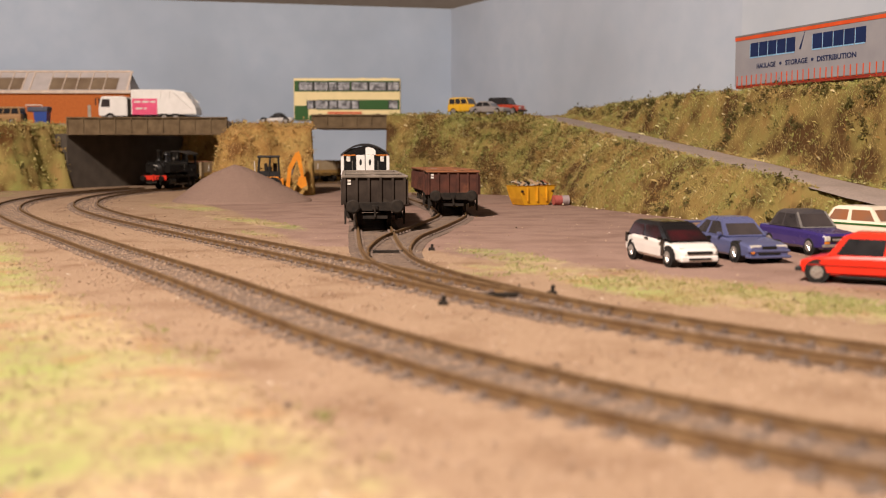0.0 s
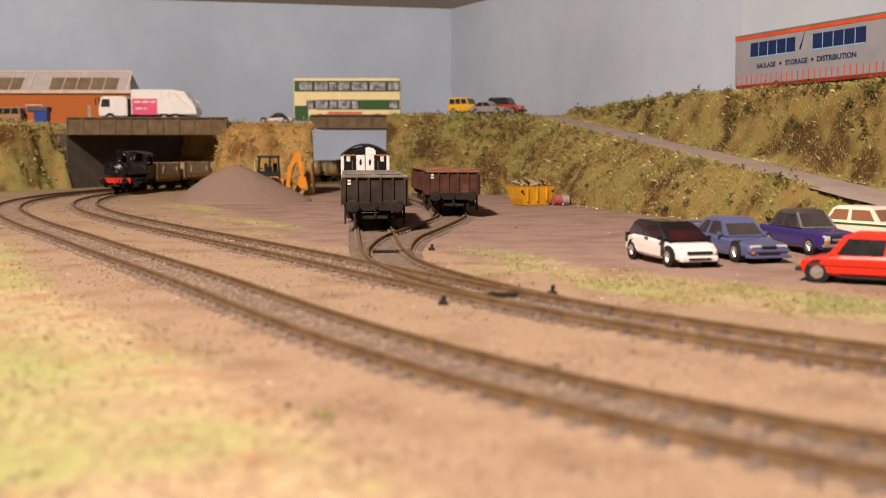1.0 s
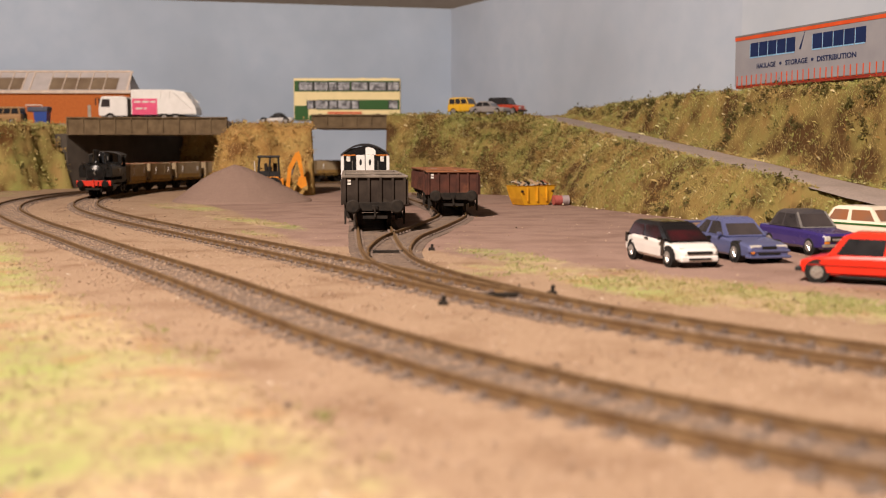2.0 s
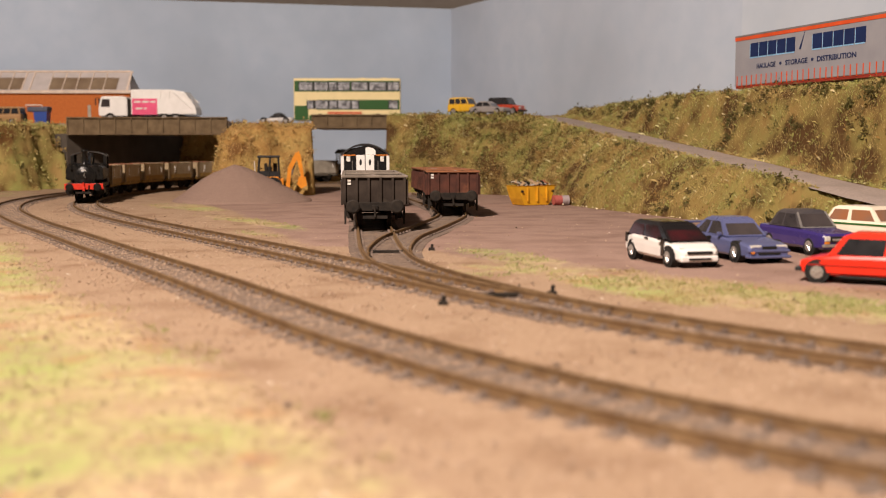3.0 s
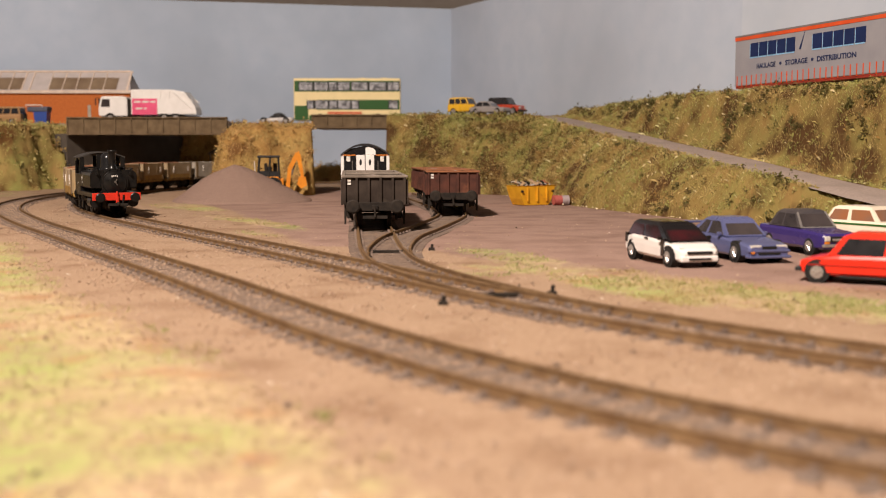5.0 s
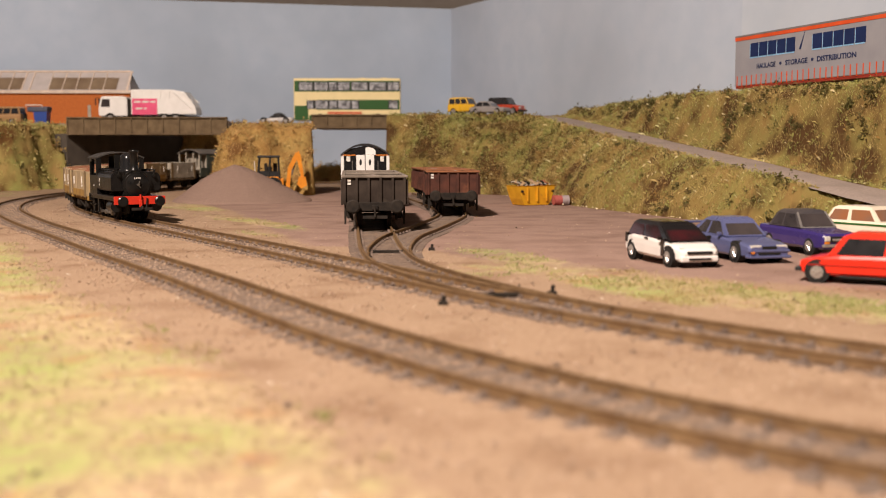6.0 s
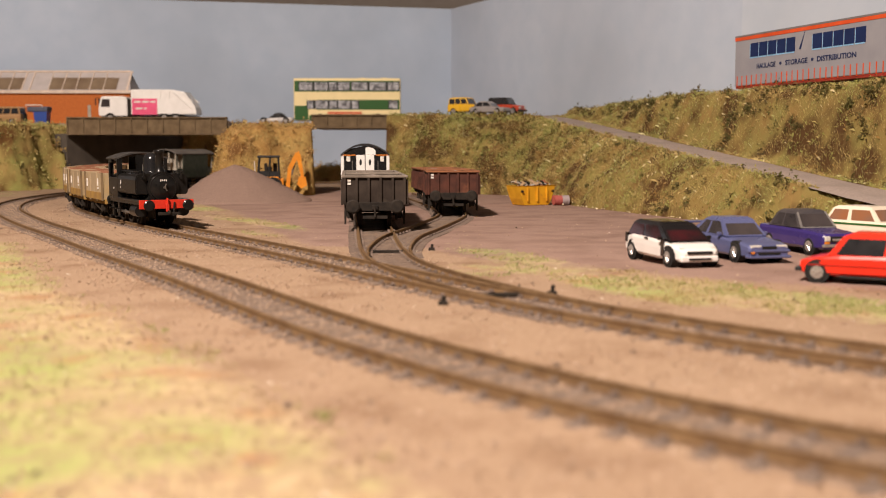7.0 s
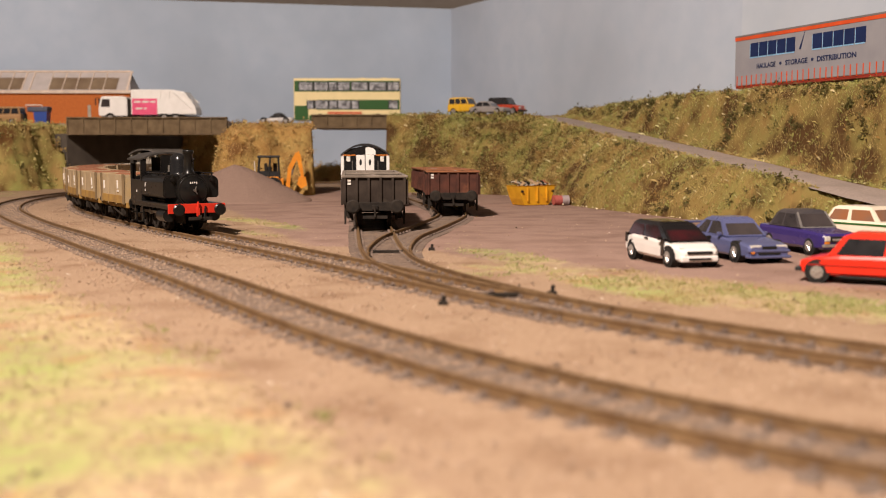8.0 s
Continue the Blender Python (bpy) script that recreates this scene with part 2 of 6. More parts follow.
BANK_MAT = mat("bank_turf", (0.25, 0.16, 0.055), (0.225, 0.195, 0.06), 0.95, grain=48, bump=1.5, spots=(32, 0.48, 0.62, (0.075, 0.04, 0.015)), big=18, detail=8)
BANK_OCHRE = mat("bank_ochre_turf", (0.36, 0.21, 0.065), (0.33, 0.235, 0.08), 0.95, grain=48, bump=1.5, spots=(36, 0.54, 0.68, (0.15, 0.075, 0.025)), detail=8)
BANK_STRAW = mat("bank_straw_turf", (0.30, 0.205, 0.075), (0.24, 0.235, 0.07), 0.95, grain=40, bump=1.5, spots=(26, 0.48, 0.62, (0.11, 0.055, 0.018)), detail=8)


def land(name, h, x0, x1, y0, y1, step, label, material):
    nx, ny = int((x1 - x0) / step), int((y1 - y0) / step)
    vs, fs = [], []
    for j in range(ny + 1):
        for i in range(nx + 1):
            x, y = x0 + i * step, y0 + j * step
            vs.append((x * M, y * M, h(x, y) * M))
    for j in range(ny):
        for i in range(nx):
            a = j * (nx + 1) + i
            if max(vs[a][2], vs[a + 1][2], vs[a + nx + 1][2], vs[a + nx + 2][2]) > -2 * M:
                fs.append((a, a + 1, a + nx + 2, a + nx + 1))
    me = bpy.data.meshes.new(name)
    me.from_pydata(vs, [], fs)
    me.materials.append(material)
    for p in me.polygons:
        p.use_smooth = True
    return tagged(new(name, me), label, "embankment", kind="structure")


MID_DOME = dome(-162, 1112, 84, 82, 67, 7.0, 0.5)


def MIDBANK(x, y):
    """The middle bank, cut off upright along the abutment of the short bridge."""
    return MID_DOME(x, y) if x < -152 + (1244 - y) * 0.12 else -6.0


LEFTBANK = dome(-556, 1249.6, 128, 136, 71, 9.0, 0.74)
FARBANK = dome(-330, 1446, 112, 58, 72, 12.0)
land("embankment_east", bank_height, -62, 420, 482, 1428, 3.8, "turf-covered embankment beside the yard with a gritty ramp", BANK_MAT)
land("embankment_middle", MIDBANK, -270, -118, 1010, 1230, 3, "turf-covered earth bank between two bridges", BANK_OCHRE)
land("embankment_west", LEFTBANK, -720, -395, 1084, 1442, 4, "turf-covered earth bank beside a bridge", BANK_STRAW)
GAPBANK = dome(-150, 1490, 70, 34, 22, 15.0, 0.3)
land("embankment_gap", GAPBANK, -225, -75, 1455, 1530, 4, "low brown scrubby bank behind the short bridge", BANK_OCHRE)
land("embankment_far", FARBANK, -470, -235, 1370, 1514, 5, "brown scrubby bank seen under the bridge", BANK_OCHRE)


# ---- the ramp's road ----
def ramp_road():
    bm = BM()
    rows = []
    n = 60
    for i in range(n + 1):
        t = -0.12 + 1.42 * i / n
        c = RAMP0 + RDIR * RLEN * t
        nrm = Vector((-RDIR.y, RDIR.x))
        row = []
        for k in range(7):
            s = (k / 3 - 1) * (19.5 + 2.5 * hill_noise(t * 300, k * 0.1, 0.02, 4))
            q = c + nrm * s
            row.append(bm.verts.new((q.x, q.y, ramp_height(t) + (0.9 if 0 < k < 6 else -0.8) + 0.3 * hill_noise(q.x, q.y, 0.2))))
        rows.append(row)
    for a, b in zip(rows, rows[1:]):
        for k in range(6):
            bm.faces.new((a[k], a[k + 1], b[k + 1], b[k]))
    bmesh.ops.recalc_face_normals(bm, faces=bm.faces)
    tagged(link("ramp_road", bm, ROADGREY, smooth=True), "gritty grey-brown ramp road up the embankment", "road", kind="structure")


ramp_road()


# ---- the ground sheet ----
def nearest(line, x, y):
    return float(np.min(np.hypot(line.p[:, 0] - x, line.p[:, 1] - y)))


def ground_mat():
    m = bpy.data.materials.new("sand_yard_and_turf")
    m.use_nodes = True
    nt = m.node_tree
    bs = nt.nodes["Principled BSDF"]
    bs.inputs["Roughness"].default_value = 0.95
    bs.inputs["Specular IOR Level"].default_value = 0.12
    tc = nt.nodes.new("ShaderNodeTexCoord")
    at = nt.nodes.new("ShaderNodeVertexColor")
    at.layer_name = "zones"
    sep = nt.nodes.new("ShaderNodeSeparateColor")
    nt.links.new(at.outputs["Color"], sep.inputs[0])

    def tex(scale, det=6.0):
        n = nt.nodes.new("ShaderNodeTexNoise")
        n.inputs["Scale"].default_value, n.inputs["Detail"].default_value = scale, det
        nt.links.new(tc.outputs["Object"], n.inputs["Vector"])
        return n.outputs["Fac"]

    def span(src, lo, hi):
        r = nt.nodes.new("ShaderNodeMapRange")
        r.inputs["From Min"].default_value, r.inputs["From Max"].default_value = lo, hi
        nt.links.new(src, r.inputs["Value"])
        return r.outputs["Result"]

    def mix(fac, c1, c2):
        x = nt.nodes.new("ShaderNodeMix")
        x.data_type = "RGBA"
        nt.links.new(fac, x.inputs["Factor"])
        for k, c in ((6, c1), (7, c2)):
            if isinstance(c, tuple):
                x.inputs[k].default_value = (*c, 1)
            else:
                nt.links.new(c, x.inputs[k])
        return x.outputs[2]

    def blend(zone, n, width):
        s = nt.nodes.new("ShaderNodeMath")
        s.operation = "ADD"
        nt.links.new(zone, s.inputs[0])
        nt.links.new(n, s.inputs[1])
        return span(s.outputs[0], 1.0 - width, 1.0 + width)

    fine, mid, wide = tex(1400), tex(260), tex(38)
    sand = mix(span(fine, 0.3, 0.7), (0.285, 0.19, 0.122), (0.43, 0.312, 0.212))
    sand = mix(span(wide, 0.5, 0.75), sand, (0.235, 0.147, 0.09))
    yard = mix(span(fine, 0.3, 0.7), (0.265, 0.176, 0.14), (0.37, 0.255, 0.207))
    yard = mix(span(wide, 0.45, 0.7), yard, (0.235, 0.153, 0.12))
    turf = mix(span(mid, 0.3, 0.7), (0.40, 0.305, 0.165), (0.53, 0.415, 0.25))
    turf = mix(span(tex(17, 4.0), 0.47, 0.60), turf, (0.36, 0.39, 0.14))
    turf = mix(span(tex(55, 4.0), 0.56, 0.68), turf, (0.40, 0.235, 0.12))
    soil = (0.085, 0.052, 0.03)
    col = mix(blend(sep.outputs[0], mid, 0.12), sand, yard)
    col = mix(blend(sep.outputs[1], mid, 0.2), col, turf)
    col = mix(blend(sep.outputs[2], mid, 0.2), col, soil)
    nt.links.new(col, bs.inputs["Base Color"])
    bp = nt.nodes.new("ShaderNodeBump")
    bp.inputs["Strength"].default_value, bp.inputs["Distance"].default_value = 0.7, 0.0006
    nt.links.new(fine, bp.inputs["Height"])
    nt.links.new(bp.outputs["Normal"], bs.inputs["Normal"])
    return m


YARD = [(-60, 484.9), (-10, 484.9), (10, 430.5), (50, 398.1), (110, 350.1), (170, 313.8), (330, 281.4), (600, 339.8), (600, 806.3), (160, 728.6), (90, 1169.2), (-230, 1247), (-215, 897), (-150, 767.4), (-105, 611.9)]


def inside(poly, x, y):
    """Signed distance to a polygon's edge, positive inside."""
    best, odd = 1e9, False
    for (ax, ay), (bx, by) in zip(poly, poly[1:] + poly[:1]):
        dx, dy = bx - ax, by - ay
        t = max(0, min(1, ((x - ax) * dx + (y - ay) * dy) / (dx * dx + dy * dy)))
        best = min(best, math.hypot(x - ax - t * dx, y - ay - t * dy))
        if (ay > y) != (by > y) and x < dx * (y - ay) / dy + ax:
            odd = not odd
    return best if odd else -best


# grassy patches: x, y, two radii, turn in degrees, strength
TURF = [(-208, 501.8), (-140, 359.2), (-68, 243.9), (-26, 172.6), (-4, 129.8), (14, 80.6), (14, -126.8), (-600, -126.8), (-600, 501.8)]
VERGE = [(4, 514.7), (30, 472), (52, 417.5), (85, 370.9), (112, 332), (150, 298.3), (260, 259.4), (260, 210.2), (110, 265.9), (66, 298.3), (40, 347.5), (20, 412.3), (2, 469.4)]
PATCHES = [(-108, 640.4, 96.5, 16.1, -61.6, 0.68), (-186, 808.9, 100.8, 21.1, -66, 0.68), (80, 342.4, 68.9, 17.5, -43.3, 0.75), (125, 285.3, 63.8, 17.1, -32.3, 0.75), (20, 391.6, 34, 10.3, -47.4, 0.6), (0, 386.4, 44.2, 10.5, -42.2, 0.45),
           (-135, 676.7, 73.9, 17.4, -58.9, 0.55), (-215, 832.2, 73.7, 23.2, -66, 0.5), (-95, 553.6, 41.7, 13.4, -52.3, 0.5), (-345, 1175.7, 90, 33.7, 0, 0.5), (-450, 987.8, 60, 207.4, 0, 0.55), (190, 255.5, 81.6, 22.9, -17.9, 0.75)]


def zones(x, y):
    yard = 0.5 + inside(YARD, x, y) / 24
    g = (0.64 + 0.14 * hill_noise(x, y, 0.05, 14)) * soft(0.72 + inside(TURF, x, y) / 18)
    g = max(g, (0.56 + 0.4 * hill_noise(x, y, 0.03, 11)) * soft(0.5 + inside(VERGE, x, y) / 16))
    for cx, cy, rx, ry, turn, k in PATCHES:
        c, s = math.cos(radians(turn)), math.sin(radians(turn))
        u, v = (x - cx) * c + (y - cy) * s, -(x - cx) * s + (y - cy) * c
        g = max(g, k * min(1.0, 1.7 * (1 - math.hypot(u / rx, v / ry))))
    d = min(nearest(TRACK_A, x, y), nearest(TRACK_B, x, y))
    g *= soft((d - 17) / 12)
    dirt = 0.34 * soft(1 - abs(d - 4) / 20) + (0.35 * soft(1 - math.hypot((x + 50) / 45, (y - 182) / 20)))
    return max(0, min(1, yard)), max(0, min(1, g)), max(0, min(1, dirt))


def ground():
    xs = np.r_[-900:-380:40, -380:300:8, 300:901:40]
    ys = np.r_[-200:50:40, 50:430:7, 430:910:12, 910:1700:30]
    vs, cs, fs = [], [], []
    for y in ys:
        for x in xs:
            near = 1.0 if y < 910 else 0.4
            vs.append((x * M, y * M, (0.35 * hill_noise(x, y, 0.03) + 0.25 * hill_noise(x, y, 0.12, 2)) * M * near))
            cs.append((*zones(float(x), float(y)), 1.0))
    w = len(xs)
    for j in range(len(ys) - 1):
        for i in range(w - 1):
            a = j * w + i
            fs.append((a, a + 1, a + w + 1, a + w))
    me = bpy.data.meshes.new("ground")
    me.from_pydata(vs, [], fs)
    ca = me.color_attributes.new("zones", "FLOAT_COLOR", "POINT")
    ca.data.foreach_set("color", np.array(cs, dtype=np.float32).ravel())
    me.materials.append(ground_mat())
    for p in me.polygons:
        p.use_smooth = True
    tagged(new("ground", me), "sandy ballast ground with yard dust and turf patches", "ground", kind="structure")
    bm = BM()
    box(bm, -900, 900, -200, 1700, -40, -6)
    tagged(link("baseboard", bm, WOODBOARD), "bare timber baseboard under the layout", "baseboard", kind="structure")


ground()


# ---- tracks ----
def sweep(bm, line, s0, s1, side, profile, step=5.0):
    n = max(2, int((s1 - s0) / step))
    rings = []
    for i in range(n + 1):
        x, y, h = line.at(s0 + (s1 - s0) * i / n)
        nx, ny = -math.sin(h), math.cos(h)
        rings.append([(x + nx * (side + u), y + ny * (side + u), v) for u, v in profile])
    loft(bm, rings)


RAIL_PROFILE = [(-0.95, 0.5), (-0.95, 0.8), (-0.3, 1.05), (-0.3, 1.95), (-0.5, 2.1), (-0.45, 2.65), (0.45, 2.65), (0.5, 2.1), (0.3, 1.95), (0.3, 1.05), (0.95, 0.8), (0.95, 0.5)]


def sleeper_mesh(length=28.0, wide=3.4):
    bm = BM()
    box(bm, -wide / 2, wide / 2, -length / 2, length / 2, -0.6, 0.75, 0.18)
    for v in bm.verts:
        v.co *= M
    me = bpy.data.meshes.new("sleeper")
    bm.to_mesh(me)
    bm.free()
    me.materials.append(SLEEPER)
    return me


SLEEPER_MESH = sleeper_mesh()


def track(name, line, label, s0=0.0, s1=None, pitch=7.6, gauge=16.5):
    s1 = s1 or line.length
    root = tagged(new(name), label, "railway track", "railway tracks")
    for side in (-gauge / 2 - 0.6, gauge / 2 + 0.6):
        bm = BM()
        sweep(bm, line, s0, s1, side, RAIL_PROFILE)
        part("rail", bm, RAIL, root)
    bm = BM()
    s = s0 + 3
    rnd = random.Random(len(name))
    while s < s1:
        x, y, h = line.at(s)
        ob = new("sleeper", SLEEPER_MESH)
        ob.parent = root
        ob.matrix_local = pose(x * M, y * M, rnd.uniform(-0.48, -0.3) * M, 0, 0, math.degrees(h) + rnd.uniform(-1.2, 1.2))
        for side in (-1, 1):
            for k in (-1, 1):
                o = side * (gauge / 2 + 0.6) + k * 1.5
                px, py = x - math.sin(h) * o, y + math.cos(h) * o
                m = pose(px, py, 1.0, 0, 0, math.degrees(h))
                b2 = [bm.verts.new(m @ Vector(c)) for c in ((-0.9, -0.6, -0.3), (0.9, -0.6, -0.3), (0.9, 0.6, -0.3), (-0.9, 0.6, -0.3), (-0.5, -0.4, 0.45), (0.5, -0.4, 0.45), (0.5, 0.4, 0.45), (-0.5, 0.4, 0.45))]
                for f in ((4, 5, 6, 7), (0, 1, 5, 4), (1, 2, 6, 5), (2, 3, 7, 6), (3, 0, 4, 7)):
                    bm.faces.new([b2[i] for i in f])
        s += pitch
    tagged(part("chair_fastening", bm, SLEEPER, root), kind="stuff")
    return root


BED = mat("track_bed_grit", (0.16, 0.112, 0.08), (0.30, 0.22, 0.16), 0.95, grain=1100, bump=0.6, big=70)


def bed(line, s0, s1, half=9.0):
    """The packed grit in which the sleepers lie."""
    bm = BM()
    rows = []
    n = int((s1 - s0) / 4)
    for i in range(n + 1):
        x, y, h = line.at(s0 + (s1 - s0) * i / n)
        row = []
        for u, z in ((-1.55, -0.9), (-1.2, 0.1), (-0.9, 0.28), (-0.62, 0.3), (-0.45, 0.24), (-0.2, 0.28), (0.0, 0.3), (0.2, 0.28), (0.45, 0.24), (0.62, 0.3), (0.9, 0.28), (1.2, 0.1), (1.55, -0.9)):
            o = u * half * (1 + (0.12 * hill_noise(x + u * 9, y, 0.06, 6) if abs(u) > 0.9 else 0))
            row.append(bm.verts.new((x - math.sin(h) * o, y + math.cos(h) * o, z + 0.16 * hill_noise(x + u * 40, y, 0.25, 3))))
        rows.append(row)
    for a, b in zip(rows, rows[1:]):
        for k in range(len(a) - 1):
            bm.faces.new((a[k], b[k], b[k + 1], a[k + 1]))
    bmesh.ops.recalc_face_normals(bm, faces=bm.faces)
    tagged(link("track_bed", bm, BED, smooth=True), "grey-brown grit bed packed round the sleepers", "track bed", kind="structure")


bed(TRACK_A, 0, TRACK_A.length)
bed(TRACK_B, 0, TRACK_B.length)
bed(SIDING_D, 90, SIDING_D.length, 6.6)
bed(SIDING_E, 60, SIDING_E.length, 6.6)
track("railway_track", TRACK_A, "outer running track on sleepers, rusty rails")
track("railway_track", TRACK_B, "inner running track with a turnout, rusty rails")
track("railway_track", SIDING_D, "yard siding with rusty rails on worn sleepers", 22)
track("railway_track", SIDING_E, "curved yard siding with rusty rails", 16)


# ---- bridges ----
def parapet(name, x0, x1, y, z0, z1, bays, label, deep=150, turn=0.0):
    """A plate-girder side: plate, top and bottom flanges, stiffeners."""
    root = thing(name, label, "bridge", (x0 + x1) / 2, y, 0, turn)
    h = (x1 - x0) / 2
    bm = BM()
    box(bm, -h, h, 0, 3, z0, z1, 0.3)
    part("girder_plate", bm, CONCRETE, root)
    bm = BM()
    box(bm, -h, h, -2.2, 4, z1, z1 + 1.6, 0.3)
    part("top_flange", bm, CONCRETE, root)
    bm = BM()
    box(bm, -h, h, -2.2, 4, z0 - 1.4, z0, 0.3)
    part("bottom_flange", bm, CONCRETE, root)
    for i in range(bays + 1):
        bm = BM()
        x = -h + 0.8 + (2 * h - 1.6) * i / bays
        box(bm, x - 0.7, x + 0.7, -1.7, 0, z0, z1, 0.15)
        part("stiffener", bm, CONCRETE, root)
    bm = BM()
    box(bm, -h - 1, h + 1, 4, deep, DECK - 7, DECK - 0.5)
    part("deck", bm, ROADGREY, root, "grey road deck")
    return root


parapet("girder_bridge", -424, -243, 1208.1, 62, 79, 10, "brown plate-girder bridge carrying the road over two tracks", 138)
SMALL = parapet("girder_bridge", -152, -65, 1240.5, 70, 83, 5, "short brown girder bridge over the yard siding", 135)
bm = BM()
prism(bm, [(-153, 1266), (-148, 1266), (-148, 1240), (-130, 1090), (-134, 1090), (-153, 1240)], 2, 0, 70)
part("abutment", bm, CARDGREY, SMALL, "dark grey abutment wall")
bm = BM()
box(bm, -69, -63, 1244.4, 1267.7, 0, 70)
part("abutment", bm, CARDGREY, SMALL, "dark grey abutment wall")


def wing_wall():
    """The dark abutment that leans back under the wide bridge."""
    bm = BM()
    prism(bm, [(-470, 1244.4), (-425, 1209.4), (-395, 1279.4), (-340, 1405.1), (-352, 1415.4), (-480, 1405.1)], 2, 0, 62)
    tagged(link("abutment_wall", bm, CARDGREY), "smooth dark grey abutment under the bridge", "abutment wall", kind="structure")


wing_wall()

# upper road level behind the bridges
for pts in ([(-900, 1311.8), (-430, 1311.8), (-430, 1363.6), (-396, 1363.6), (-396, 1506.2), (-800, 1415.4), (-900, 1402.5)],
            [(-241, 1298.8), (-154, 1298.8), (-154, 1379.2), (-241, 1379.2)],
            [(-62, 1279.4), (104, 1175.7), (150, 1195.1), (130, 1350.6), (20, 1590.4), (-62, 1376.6)]):
    bm = BM()
    prism(bm, pts, 2, DECK - 4, DECK)
    tagged(link("upper_road", bm, ROADGREY), "grey gritty upper road at the foot of the backdrop", "road", kind="structure")

# smears left on the backdrop's seam
bm = BM()
d = CORNER + EAST * 616.2
prism(bm, [(d.x - 2.2, 232), (d.x + 1.6, 232), (d.x + 0.9, 253), (d.x - 1.8, 253)], 1, d.y - 4.6, d.y - 4.2)
tagged(link("seam_smear", bm, mat("orange_filler", (0.62, 0.36, 0.2), (0.55, 0.4, 0.3), 0.8, grain=200)), "orange filler smear on the backdrop seam", "smear", kind="structure")


# ---- turnout fittings ----
def peg(x, y, h=4.0):
    root = thing("point_lever", "small dark point lever peg beside the track", "point lever", x, y, 0)
    bm = BM()
    box(bm, -1.4, 1.4, -1.1, 1.1, -0.3, h * 0.45, 0.2)
    part("base", bm, UNDER, root)
    bm = BM()
    rod(bm, (0, 0, h * 0.3), (0.3, 0, h), 0.6, 8)
    part("lever", bm, UNDER, root)


for x, y, h in ((33, 319, 3.4), (-5, 466.8, 2.6), (0, 300.9, 2.4)):
    peg(x, y, h)
bm = BM()
box(bm, -7, 7, -1.5, 1.5, 0.5, 1.6, 0.2)
tie = tagged(link("tie_bar", bm, UNDER), "dark turnout tie bar between the rails", "tie bar")
tie.matrix_world = pose(17 * M, 313.8 * M, 0, 0, 0, 18)
bm = BM()
box(bm, -8, 8, -1.2, 1.2, 0.5, 1.5, 0.2)
tie = tagged(link("tie_bar", bm, UNDER), "dark turnout tie bar between the rails", "tie bar")
tie.matrix_world = pose(-24 * M, 451.2 * M, 0, 0, 0, 4)


# ---- railway vehicles; local x runs forward, z is up from the rail top ----
WHEEL_ROWS = []


def wheelset(parent, x, r, spokes=0, gauge=16.5):
    """Two flanged wheels on an axle, as one turning part."""
    bm = BM()
    for side in (-1, 1):
        y = side * (gauge / 2 - 0.3)
        rod(bm, (0, y - side * 0.6, 0), (0, y - side * 1.1, 0), r + 0.8, 28)
        if spokes:
            n = 28
            for ra, rb in ((r - 1.1, r),):
                ring = []
                for i in range(n):
                    a = 2 * math.pi * i / n
                    ring.append([bm.verts.new((math.cos(a) * q, y + side * w, math.sin(a) * q)) for q, w in ((ra, -0.6), (rb, -0.6), (rb, 1.1), (ra, 1.1))])
                for i in range(n):
                    a, b = ring[i], ring[(i + 1) % n]
                    for k in range(4):
                        bm.faces.new((a[k], a[(k + 1) % 4], b[(k + 1) % 4], b[k]))
            for i in range(spokes):
                a = 2 * math.pi * i / spokes
                rod(bm, (0, y + side * 0.4, 0), (math.cos(a) * (r - 0.8), y + side * 0.4, math.sin(a) * (r - 0.8)), 0.4, 5)
            rod(bm, (0, y, 0), (0, y + side * 1.5, 0), 1.6, 12)
        else:
            rod(bm, (0, y - side * 0.6, 0), (0, y + side * 1.1, 0), r, 28)
            rod(bm, (0, y, 0), (0, y + side * 1.5, 0), r * 0.32, 12)
    rod(bm, (0, -gauge / 2, 0), (0, gauge / 2, 0), 0.9, 8)
    ob = part("wheelset", bm, UNDER, parent)
    ob.location = (x * M, 0, r * M)
    return ob


def buffer_stock(parent, x, sign, y=11.4, z=12.5, head=3.6, m=None):
    for side in (-1, 1):
        bm = BM()
        rod(bm, (x, side * y, z), (x + sign * 3.4, side * y, z), 2.0, 14, 1.6)
        rod(bm, (x + sign * 3.2, side * y, z), (x + sign * 4.2, side * y, z), head * 0.94, 20, head)
        rod(bm, (x + sign * 4.2, side * y, z), (x + sign * 4.7, side * y, z), head, 20, head * 0.8)
        part("buffer", bm, m or UNDER, parent, smooth=False)


def hook(parent, x, sign, z=8.0):
    """A tension-lock coupling: bar, hook and drop arm."""
    bm = BM()
    box(bm, min(x, x + sign * 6), max(x, x + sign * 6), -1, 1, z - 0.5, z + 0.4)
    box(bm, x + sign * 6 - 0.5, x + sign * 6 + 0.5, -6.5, 6.5, z - 0.5, z + 1.2, 0.2)
    box(bm, x + sign * 4.5 - 0.5, x + sign * 7.5, -0.5, 0.5, z + 0.3, z + 2.2, 0.2)
    part("coupling", bm, UNDER, parent)


def marks(parent, rows, m, name="number_bar"):
    """Small printed bars: x0, x1, y0, y1, z0, z1."""
    for r in rows:
        bm = BM()
        box(bm, *r)
        part(name, bm, m, parent)


